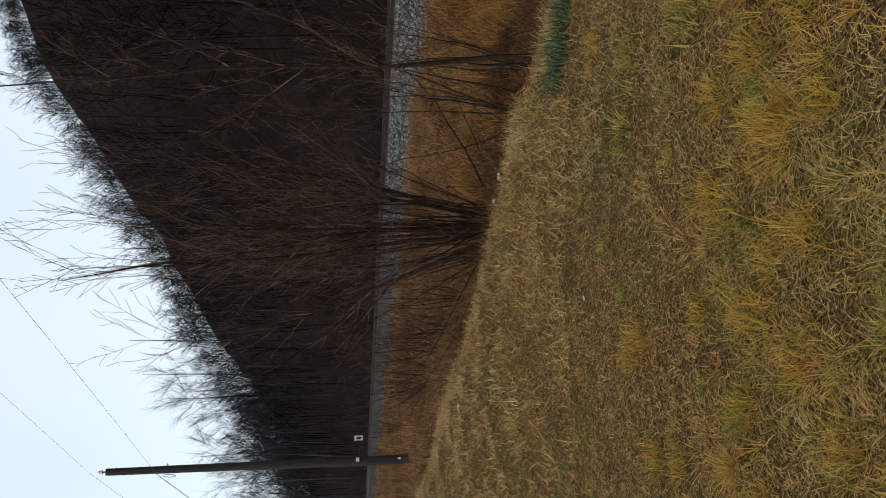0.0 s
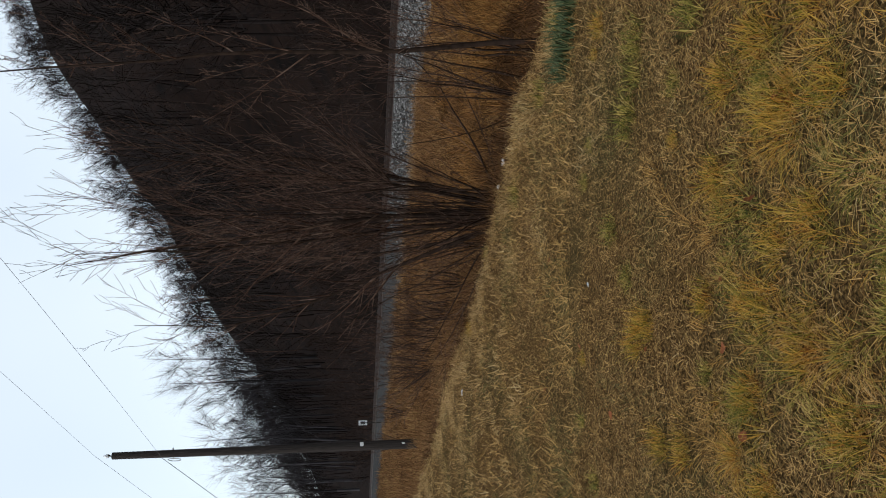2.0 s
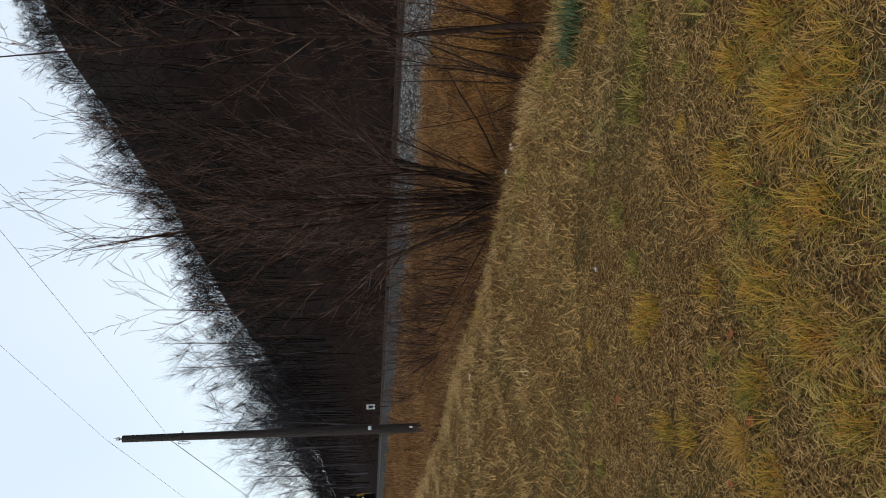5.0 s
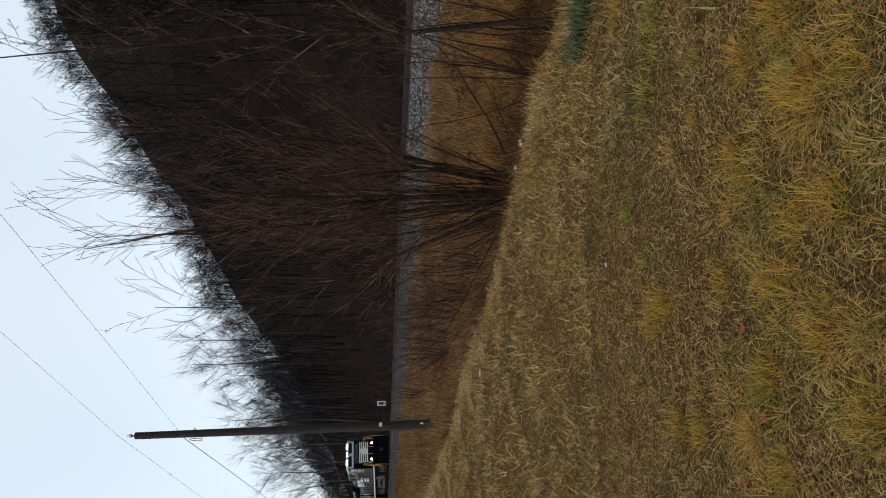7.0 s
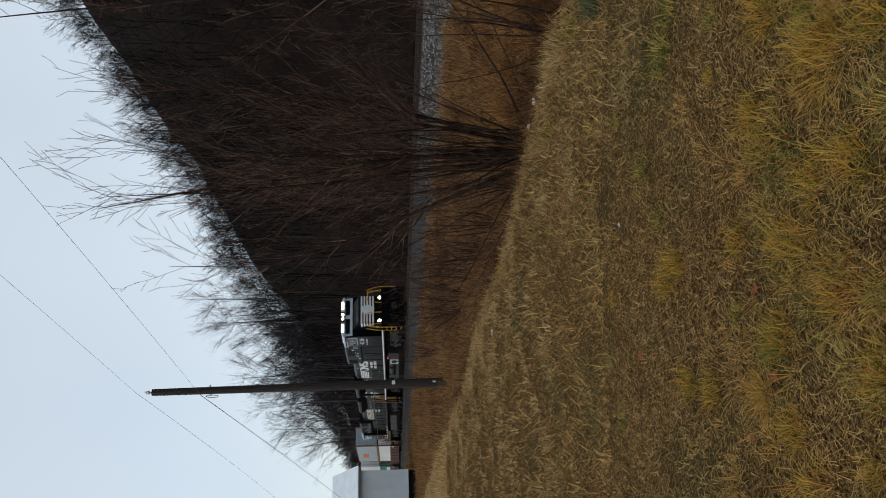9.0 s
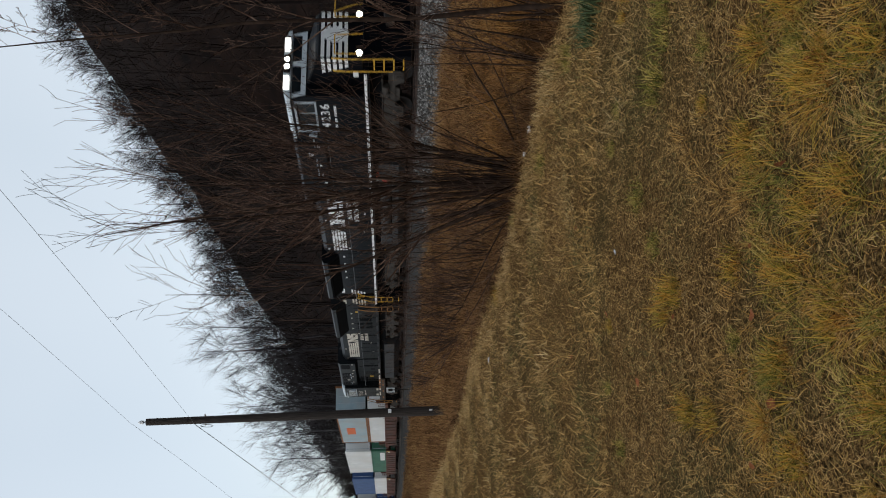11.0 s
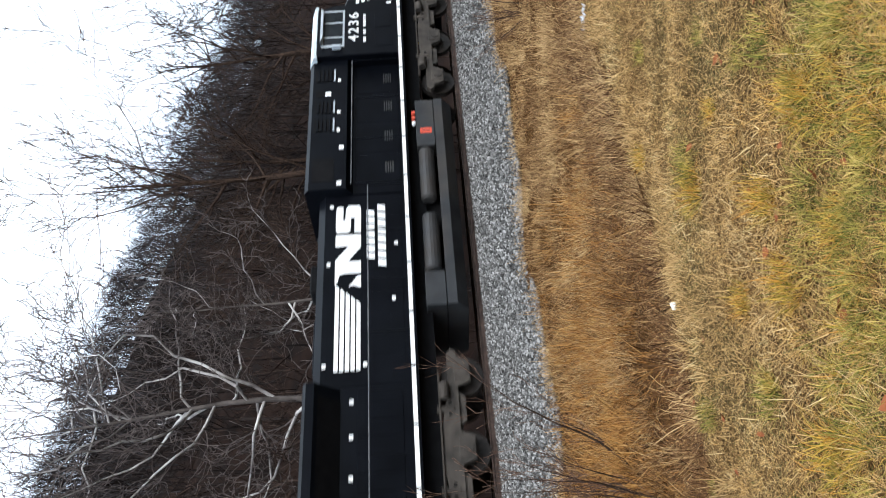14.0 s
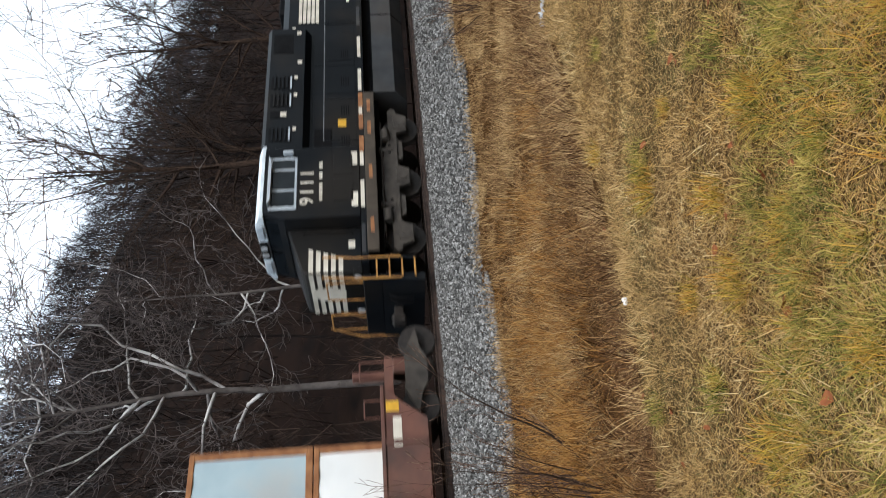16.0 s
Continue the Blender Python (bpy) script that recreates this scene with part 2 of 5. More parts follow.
def box(*spans, bevel=0.0, bm=None):
    """A bevelled box x0, x1, y0, y1, z0, z1; adds to bm where given."""
    x0, x1, y0, y1, z0, z1 = spans
    own = bmesh.new()
    bmesh.ops.create_cube(own, size=1, matrix=Matrix.LocRotScale(((x0 + x1) / 2, (y0 + y1) / 2, (z0 + z1) / 2), None, (abs(x1 - x0), abs(y1 - y0), abs(z1 - z0))))
    if bevel:
        bmesh.ops.bevel(own, geom=own.edges[:], offset=bevel, segments=1, affect="EDGES")
    return join(bm, own)


def join(bm, own):
    if bm is None:
        return own
    tmp = bpy.data.meshes.new("tmp")
    own.to_mesh(tmp)
    own.free()
    bm.from_mesh(tmp)
    bpy.data.meshes.remove(tmp)
    return bm


def slab(outline, y0, y1, bevel=0.0, bm=None):
    """A prism: an outline in x, z between y0 and y1."""
    own = bmesh.new()
    a = [own.verts.new((x, y0, z)) for x, z in outline]
    b = [own.verts.new((x, y1, z)) for x, z in outline]
    k = len(a)
    own.faces.new(a)
    own.faces.new(b[::-1])
    for i in range(k):
        own.faces.new((a[i], b[i], b[(i + 1) % k], a[(i + 1) % k]))
    bmesh.ops.recalc_face_normals(own, faces=own.faces[:])
    if bevel:
        bmesh.ops.bevel(own, geom=own.edges[:], offset=bevel, segments=1, affect="EDGES")
    return join(bm, own)


def hull_x(profile, x0, x1, bm=None):
    """A prism along x: an outline in y, z."""
    own = bmesh.new()
    a = [own.verts.new((x0, y, z)) for y, z in profile]
    b = [own.verts.new((x1, y, z)) for y, z in profile]
    k = len(a)
    own.faces.new(a)
    own.faces.new(b[::-1])
    for i in range(k):
        own.faces.new((a[i], b[i], b[(i + 1) % k], a[(i + 1) % k]))
    bmesh.ops.recalc_face_normals(own, faces=own.faces[:])
    return join(bm, own)


def rod(p, q, r, n=8, r2=None, bm=None):
    """A round bar from p to q."""
    p, q = Vector(p), Vector(q)
    own = bmesh.new()
    m = Matrix.Translation((p + q) / 2) @ (q - p).to_track_quat("Z", "Y").to_matrix().to_4x4()
    bmesh.ops.create_cone(own, cap_ends=True, segments=n, radius1=r, radius2=r if r2 is None else r2, depth=(q - p).length, matrix=m)
    return join(bm, own)


def rods(points, r, n=6, bm=None):
    for p, q in zip(points, points[1:]):
        bm = rod(p, q, r, n, bm=bm)
    return bm


def thing(name, label, category, group="", kind="", at=None):
    ob = new(name)
    ob.empty_display_size = 0.2
    if at is not None:
        ob.matrix_basis = at
    return tagged(ob, label, category, group, kind)


def lettering(text, height, mat, parent, m, name="digit"):
    """Flat characters of the built-in font, each a mesh of its own."""
    for i, ch in enumerate(text):
        cu = bpy.data.curves.new("letters", "FONT")
        cu.body, cu.size, cu.extrude, cu.offset = ch, height * 1.43, 0.004, 0.005
        tmp = bpy.data.objects.new("letters", cu)
        me = bpy.data.meshes.new_from_object(tmp)
        bpy.data.objects.remove(tmp)
        me.transform(m @ Matrix.Translation((i * 0.636 * height * 1.43, 0, 0)))
        me.materials.clear()
        part(name, me, mat, parent)


# ---- the lie of the land ----
def smooth(a, b, v):
    t = np.clip((np.asarray(v, float) - a) / (b - a), 0, 1)
    return t * t * (3 - 2 * t)


def wave(x, y, s):
    return np.sin(x * s + 1.3) * np.cos(y * s * 1.27 + 0.4) + 0.5 * np.sin(x * s * 2.3 + y * s * 1.7 + 2.1)


CREST_X = (-900, -380, -267, -225, -193, -160, -126, -100, -64, -47, 0, 33, 45, 55, 63, 77, 98, 118, 200, 500)
CREST_Z = (10, 24, 28.5, 33.5, 38.5, 42.2, 46.2, 48.5, 49.6, 49.4, 48.5, 42, 40.6, 39.2, 36.2, 31.2, 27.2, 22.5, 11, 7)


def toe(x):
    """Where the ballast ends."""
    return 14.6 - 2.3 * smooth(1.0, 6.0, x) + 0.35 * np.sin(np.asarray(x) * 0.9) + 0.2 * np.sin(np.asarray(x) * 2.3)


EDGE_X = (-40, -19, -14, -10, -7.8, -5, -3, -1.4, 1.4, 3.7, 5.2, 12, 30)
EDGE_Y = (3.95, 4.05, 4.3, 4.25, 4.5, 4.65, 4.8, 4.72, 4.4, 4.38, 4.5, 4.6, 4.6)


def edge_y(x):
    """Where the mown grass ends."""
    x = np.asarray(x, float)
    return np.interp(x, EDGE_X, EDGE_Y) + 0.05 * np.sin(x * 2.1 + 1) + 0.03 * np.sin(x * 4.7)


def land(x, y):
    x, y = np.asarray(x, float), np.asarray(y, float)
    z = 0.03 * wave(x, y, 0.9) + 0.015 * wave(x, y, 3.1)
    e = edge_y(x)
    z = z - 0.42 * smooth(e + 0.1, e + 1.8, y) + 0.25 * smooth(9.0, 13.5, y)
    z = z * (1 - smooth(14, 17, y)) + 0.0 * y
    z = z + 0.35 * smooth(21.5, 26, y)
    crest = np.interp(x, CREST_X, CREST_Z)
    t = np.clip((y - 24) / 66, 0, 1)
    z = z + crest * (0.55 * t + 0.45 * t * t * (3 - 2 * t)) * (1 - 0.5 * smooth(110, 260, y)) + smooth(28, 50, y) * wave(x, y, 0.09) * 1.1
    # unseen rise added behind the viewer, keeps low sky out of the reflections
    z = z + 30 * smooth(-35, -110, y)
    return z


def steps(*spans):
    out = []
    for a, b, d in spans:
        out += list(np.arange(a, b, d))
    return np.array(out)


gx = steps((-3000, -400, 200), (-400, -60, 6), (-60, -14, 0.8), (-14, 12, 0.25), (12, 40, 0.8), (40, 300, 6), (300, 3001, 200))
gy = steps((-3000, -60, 200), (-60, -6, 4), (-6, 0, 0.5), (0, 16, 0.2), (16, 30, 0.8), (30, 120, 4), (120, 300, 20), (300, 3001, 200))
X, Y = np.meshgrid(gx, gy, indexing="ij")
Z = land(X, Y)
ids = np.arange(X.size).reshape(X.shape)
quads = np.stack([ids[:-1, :-1], ids[1:, :-1], ids[1:, 1:], ids[:-1, 1:]], -1).reshape(-1, 4)
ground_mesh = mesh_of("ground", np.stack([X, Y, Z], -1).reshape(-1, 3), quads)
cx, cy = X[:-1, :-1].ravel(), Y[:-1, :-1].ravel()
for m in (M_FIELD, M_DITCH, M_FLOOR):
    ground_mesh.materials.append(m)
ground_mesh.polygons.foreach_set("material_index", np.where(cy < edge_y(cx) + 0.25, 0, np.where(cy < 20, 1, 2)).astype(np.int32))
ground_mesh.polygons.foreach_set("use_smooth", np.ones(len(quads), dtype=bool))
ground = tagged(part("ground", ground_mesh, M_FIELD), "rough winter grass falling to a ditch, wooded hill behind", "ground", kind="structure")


def bed_z(x, y):
    """The ballast's surface."""
    t = toe(x)
    s = np.clip((y - t) / (16.6 - t), 0, 1)
    far = 1 - np.clip((y - 20.8) / 2.6, 0, 1)
    return np.minimum(-0.22 + (RAIL_Z - 0.17 + 0.22) * s ** 0.9, -0.22 + (RAIL_Z - 0.17 + 0.22) * far)


bx = steps((-700, -60, 10), (-60, 45, 0.5), (45, 501, 10))
by = np.concatenate([np.linspace(0, 1, 14), 1 + np.arange(1, 9)])
BX = np.repeat(bx[:, None], len(by), 1)
BY = np.where(by[None] <= 1, toe(BX) - 0.3 + by[None] * (16.7 - toe(BX) + 0.3), 16.7 + (by[None] - 1) * 0.9)
BZ = bed_z(BX, BY)
ids = np.arange(BX.size).reshape(BX.shape)
quads = np.stack([ids[:-1, :-1], ids[1:, :-1], ids[1:, 1:], ids[:-1, 1:]], -1).reshape(-1, 4)
ballast = tagged(part("ballast_bed", mesh_of("ballast_bed", np.stack([BX, BY, BZ], -1).reshape(-1, 3), quads), M_GRAVEL), "grey crushed stone bed under the railway track", "ballast", kind="structure")

# loose stones of the bed
rng = np.random.default_rng(5)
n = 52000
sx = rng.triangular(-30, 4, 34, n)
sy = toe(sx) - 0.25 + rng.random(n) * (17.7 - toe(sx))
sz = bed_z(sx, sy) + 0.005
octa = np.array([(1, 0, 0), (-1, 0, 0), (0, 1, 0), (0, -1, 0), (0, 0, 1), (0, 0, -1)], float)
size = rng.uniform(0.03, 0.066, (n, 1, 1)) * rng.uniform(0.6, 1.3, (n, 6, 1))
turn = rng.normal(0, 1, (n, 3, 3))
turn, _ = np.linalg.qr(turn)
pts = np.einsum("kj,nij->nki", octa, turn) * size + np.stack([sx, sy, sz], -1)[:, None]
tri = np.array([(0, 2, 4), (2, 1, 4), (1, 3, 4), (3, 0, 4), (2, 0, 5), (1, 2, 5), (3, 1, 5), (0, 3, 5)])
faces = (tri[None] + (np.arange(n) * 6)[:, None, None]).reshape(-1, 3)
tagged(part("ballast_stones", mesh_of("ballast_stones", pts.reshape(-1, 3), faces), M_STONE), "loose grey crushed stones on the track bed", "stones", kind="stuff")

# the track
track = thing("railway_track", "single railway track with brown rails on wooden sleepers", "railway track", kind="structure")
rail_profile = [(-0.07, -0.17), (0.07, -0.17), (0.07, -0.155), (0.01, -0.13), (0.01, -0.045), (0.036, -0.035), (0.036, 0), (-0.036, 0), (-0.036, -0.035), (-0.01, -0.045), (-0.01, -0.13), (-0.07, -0.155)]
for side in (-0.755, 0.755):
    part("rail", hull_x([(TRACK_Y + side + y, RAIL_Z + z) for y, z in rail_profile], -700, 500), M_RAIL, track)
tie_mesh = None
for i in range(230):
    if tie_mesh is None:
        ob = part("sleeper", box(-0.11, 0.11, -1.3, 1.3, -0.11, 0.09, bevel=0.012), M_TIE, track)
        tie_mesh = ob.data
    else:
        ob = part("sleeper", tie_mesh, M_TIE, track)
    ob.location = (-68 + i * 0.52, TRACK_Y, RAIL_Z - 0.255)


# ---- grasses ----
def blades(x, y, z, length, width, lean, rng, droop=0.4, flat=False, az=None):
    """Blades of grass as bent strips: points and triangles."""
    n = len(x)
    az = rng.random(n) * 2 * np.pi if az is None else az
    d = np.stack([np.cos(az), np.sin(az), np.zeros(n)], -1)
    turn = az + rng.normal(0, 0.5, n)
    s = np.stack([-np.sin(turn), np.cos(turn), np.zeros(n)], -1) * (width / 2)[:, None]
    up = np.array([0, 0, 1.0])
    p = np.stack([x, y, z], -1)
    ca, sa = np.cos(lean)[:, None], np.sin(lean)[:, None]
    mid = p + (up * ca + d * sa) * (length * 0.55)[:, None]
    l2 = lean + droop * rng.random(n) * 1.6
    tip = mid + (up * np.cos(l2)[:, None] + d * np.sin(l2)[:, None]) * (length * 0.5)[:, None]
    if flat:
        v = np.stack([p - s, p + s, tip], 1)
        t = np.array([(0, 1, 2)])
    else:
        v = np.stack([p - s, p + s, mid - s * 0.8, mid + s * 0.8, tip], 1)
        t = np.array([(0, 1, 3), (0, 3, 2), (2, 3, 4)])
    k = v.shape[1]
    return v.reshape(-1, 3), (t[None] + (np.arange(n) * k)[:, None, None]).reshape(-1, 3)


def sow(name, n, sampler, height, width, lean, mat, label, seed, droop=0.4, flat=False, drop=0.01, thin=None):
    """Blades strewn one by one; thin: (scale, share) leaves patches bare."""
    rng = np.random.default_rng(seed)
    x, y = sampler(n, rng)
    if thin:
        keep = wave(x + 0.3 * wave(x, y, thin[0] * 0.6), y, thin[0]) > rng.normal(thin[1], 0.35, len(x))
        x, y = x[keep], y[keep]
    z = land(x, y) + (rng.random(len(x)) ** 2 * 0.03 - 0.002 if flat else -drop)
    L = rng.uniform(*height, len(x))
    W = rng.uniform(*width, len(x))
    v, f = blades(x, y, z, L, W, np.abs(rng.normal(lean[0], lean[1], len(x))), rng, droop, flat)
    return tagged(part(name, mesh_of(name, v, f), mat), label, "grass", kind="stuff")


def tussocks(name, n, per, sampler, radius, height, width, mat, label, seed, lean=(0.2, 1.25), droop=0.7, lay=0.0, comb=0.0):
    """Clumps of blades that arch outwards from their middle; lay: how far whole clumps lean over; comb: how far they all lie along the slope."""
    rng = np.random.default_rng(seed)
    cx, cy = sampler(n, rng)
    m = len(cx)
    size = rng.uniform(0.55, 1.35, m)
    heading, tip_over = rng.random(m) * 6.283, rng.random(m) * lay
    cnt = np.maximum(3, (per * size ** 1.5).astype(int))
    at = np.repeat(np.arange(m), cnt)
    k = len(at)
    a, r = rng.random(k) * 6.283, np.sqrt(rng.random(k))
    ox, oy = np.cos(a) * r, np.sin(a) * r
    x, y = cx[at] + ox * radius * size[at], cy[at] + oy * radius * size[at]
    z = land(x, y) - 0.006
    dx = ox + tip_over[at] * np.cos(heading[at]) + rng.normal(0, 0.3, k)
    dy = oy + tip_over[at] * np.sin(heading[at]) + rng.normal(0, 0.3, k) - comb
    out = np.clip(np.hypot(dx, dy), 0, 1.3) / 1.3
    th = lean[0] + (lean[1] - lean[0]) * out + rng.normal(0, 0.16, k)
    L = rng.uniform(*height, k) * (0.55 + 0.5 * size[at])
    v, f = blades(x, y, z, L, rng.uniform(*width, k), np.clip(np.abs(th), 0, 1.5), rng, droop, az=np.arctan2(dy, dx))
    return tagged(part(name, mesh_of(name, v, f), mat), label, "grass", kind="stuff")


def fan(r0, r1, a0, a1, power, top):
    """Points of the mown grass, thicker near the viewer's stand."""
    def pick(n, rng):
        r = r0 + (r1 - r0) * rng.random(n) ** power
        a = np.radians(rng.uniform(a0, a1, n))
        x, y = -np.sin(a) * r, np.cos(a) * r
        ok = y < edge_y(x) + top
        return x[ok], y[ok]
    return pick


def band(x0, x1, lo, hi, peak=None):
    def pick(n, rng):
        x = rng.uniform(x0, x1, n) if peak is None else rng.triangular(x0, peak, x1, n)
        t = rng.random(n)
        a, b = lo(x), hi(x)
        return x, a + (b - a) * t
    return pick


def patchy(sampler, scale, share, flip=1):
    """Keeps a sampler's points in patches of the turf only."""
    def pick(n, rng):
        x, y = sampler(n, rng)
        keep = flip * wave(x + 0.4 * wave(x, y, scale * 0.7), y + 0.7, scale) > rng.normal(share, 0.3, len(x))
        return x[keep], y[keep]
    return pick


sow("matted_grass", 250000, fan(1.25, 9, -62, 92, 0.8, 0.2), (0.025, 0.085), (0.002, 0.0045), (1.3, 0.2), M_STRAW, "matted brown and green winter grass", 11, flat=True, thin=(5.5, -0.8))
sow("matted_grass", 70000, fan(6, 40, 40, 92, 1.3, 0.3), (0.05, 0.15), (0.005, 0.011), (1.05, 0.28), M_STRAW, "matted brown winter grass on the verge", 12, flat=True, thin=(2.6, -0.7))
tussocks("turf_clumps", 7500, 9, fan(1.25, 10, -62, 92, 0.8, 0.1), 0.03, (0.03, 0.08), (0.0018, 0.004), M_STRAW, "small ragged clumps of winter grass", 13, (0.5, 1.4), 0.5, 0.9)
tussocks("turf_clumps", 3000, 9, fan(8, 34, 40, 92, 1.2, 0.2), 0.09, (0.07, 0.17), (0.006, 0.012), M_PALE, "ragged clumps of bleached winter grass on the verge", 31, (0.3, 1.3), 0.5, 0.9, 0.3)
tussocks("pale_clumps", 6500, 10, patchy(fan(2.0, 9, -62, 92, 0.9, 0.1), 1.6, -0.1), 0.035, (0.03, 0.09), (0.0016, 0.0034), M_PALE, "bleached straw lying in matted patches", 32, (1.0, 1.5), 0.3, 1.0)
tussocks("dark_clumps", 1500, 9, patchy(fan(2.2, 9, -20, 92, 0.9, 0.1), 1.3, 0.2, -1), 0.05, (0.03, 0.08), (0.002, 0.004), M_MOSS, "dull grey-green low weeds in the turf", 33, (0.4, 1.3), 0.4, 0.5)
sow("verge_straw", 26000, band(-26, 3, lambda x: edge_y(x) - 1.6, lambda x: edge_y(x) + 0.2), (0.05, 0.16), (0.003, 0.007), (1.05, 0.3), M_PALE, "pale bleached straw along the bank", 14, flat=True, thin=(2.2, -0.3))
tussocks("verge_straw", 620, 24, band(-24, 20, lambda x: edge_y(x) - 0.25, lambda x: edge_y(x) + 0.3), 0.1, (0.09, 0.22), (0.0025, 0.005), M_PALE, "pale bleached stalks hanging over the bank's edge", 24, (0.3, 1.3), 0.8, 0.7)
sow("verge_straw", 50000, band(-1.5, 16, lambda x: edge_y(x) - 2.8, lambda x: edge_y(x) + 0.3), (0.05, 0.15), (0.002, 0.005), (1.1, 0.3), M_PALE, "pale bleached straw along the bank", 15, flat=True, thin=(2.6, -0.4))
tussocks("verge_clumps", 2600, 14, band(0, 17, lambda x: edge_y(x) - 2.6, lambda x: edge_y(x) + 0.1), 0.05, (0.05, 0.12), (0.002, 0.0045), M_PALE, "ragged clumps of bleached straw along the bank", 35, (0.8, 1.5), 0.5, 1.0)
sow("verge_straw", 9000, band(-45, -24, lambda x: edge_y(x) - 1.5, lambda x: edge_y(x) + 0.5), (0.2, 0.4), (0.01, 0.02), (0.9, 0.35), M_PALE, "pale bleached straw along the bank", 16)
sow("loose_straw", 16000, fan(2.0, 12, -62, 92, 0.9, 0.1), (0.04, 0.12), (0.002, 0.0035), (1.3, 0.15), M_PALE, "loose bleached straw on the turf", 21, droop=0.4, flat=True)
tussocks("long_grass", 620, 42, patchy(fan(1.25, 4.2, -62, 92, 0.75, 0.0), 2.1, -0.3), 0.055, (0.05, 0.12), (0.0018, 0.0036), M_TANGLE, "arching clumps of straw-coloured grass underfoot", 20, (0.45, 1.35), 0.7, 0.8)
tussocks("long_grass", 420, 42, patchy(fan(1.25, 3.6, -62, 92, 0.75, 0.0), 1.7, 0.0, -1), 0.05, (0.07, 0.16), (0.002, 0.004), M_TUFT, "arching clumps of yellow and orange grass underfoot", 22, (0.4, 1.35), 0.8, 0.6)
tussocks("long_grass", 430, 36, patchy(fan(1.25, 3.5, -62, -10, 0.75, 0.0), 1.9, -0.5), 0.05, (0.07, 0.16), (0.0022, 0.0044), M_GREEN, "arching clumps of yellow-green grass underfoot", 23, (0.4, 1.35), 0.8, 0.6)
tussocks("long_grass", 300, 36, patchy(fan(1.25, 3.4, 20, 92, 0.75, 0.0), 1.9, -0.2), 0.06, (0.06, 0.14), (0.0022, 0.0045), M_GREEN, "arching clumps of green grass underfoot", 25, (0.4, 1.35), 0.8, 0.6)
tussocks("orange_grass", 1500, 26, band(-15, 8, lambda x: edge_y(x) + 2.4, lambda x: toe(x) - 0.2, -3), 0.17, (0.25, 0.6), (0.004, 0.009), M_SEDGE, "tall dry orange grass between the bank and the track", 17, (0.15, 1.2), 0.9, 0.9)
tussocks("orange_grass", 800, 24, band(-14, 7, lambda x: edge_y(x) + 1.4, lambda x: toe(x) - 0.8, -2), 0.22, (0.2, 0.5), (0.004, 0.009), M_SEDGE, "fallen dry orange grass in the ditch", 27, (0.8, 1.45), 0.6, 1.0)
tussocks("tan_grass", 2000, 26, band(0, 34, lambda x: edge_y(x) + 0.5, lambda x: toe(x) - 0.1, 6), 0.15, (0.18, 0.46), (0.003, 0.007), M_TAN, "bleached tan grass on the slope by the track", 28, (0.25, 1.35), 0.9, 1.0)
sow("russet_grass", 26000, band(-110, -28, lambda x: edge_y(x) + 1.0, lambda x: toe(x) - 0.2), (0.3, 0.7), (0.015, 0.03), (0.55, 0.35), M_RUSSET, "dry russet grass beside the track", 18, droop=0.9)
tussocks("russet_grass", 1200, 24, band(-34, -9, lambda x: edge_y(x) + 0.8, lambda x: toe(x) - 0.2, -16), 0.2, (0.2, 0.6), (0.006, 0.013), M_RUSSET, "dry russet weeds in the ditch", 29, (0.2, 1.25), 0.9, 0.8)
tussocks("dead_weeds", 700, 26, band(-26, 8, lambda x: edge_y(x) + 0.35, lambda x: edge_y(x) + 3.4, -8), 0.18, (0.2, 0.55), (0.003, 0.008), M_WEED, "dead brown weeds and brambles in the ditch", 19, (0.3, 1.3), 1.0, 0.8)
tussocks("dead_weeds", 560, 26, band(0, 30, lambda x: edge_y(x) + 0.3, lambda x: edge_y(x) + 3.2, 5), 0.18, (0.2, 0.5), (0.003, 0.007), M_WEED, "dead brown weeds and brambles below the bank", 34, (0.3, 1.3), 1.0, 0.8)


# ---- bare trees ----
def unit(v):
    return v / (np.linalg.norm(v) + 1e-9)


def grow(out, p, d, length, r, level, last, rng, n=6, wob=0.10, up=0.04, kids=2, ratio=0.55, spread=0.7, first=0.25):
    """A branch in n steps with side branches; each step goes into out as (p, q, r0, r1, level)."""
    seg = length / n
    for i in range(n):
        d = unit(d + rng.normal(0, wob, 3) + np.array([0, 0, up]))
        q = p + d * seg
        r0, r1 = r * (1 - 0.9 * i / n), r * (1 - 0.9 * (i + 1) / n)
        out.append((p, q, r0, r1, level))
        if level < last and (i + 1) / n > first:
            for _ in range(kids if rng.random() < 0.75 else max(0, kids - 1)):
                side = unit(np.cross(d, rng.normal(0, 1, 3)))
                a = spread * rng.uniform(0.6, 1.3)
                grow(out, p + (q - p) * rng.random(), unit(d * math.cos(a) + side * math.sin(a)), length * ratio * rng.uniform(0.6, 1.15) * (1 - 0.5 * i / n),
                     r1 * rng.uniform(0.45, 0.7), level + 1, last, rng, max(3, n - 1), wob, up, max(1, kids - 1), ratio, spread, 0.2)
        p = q


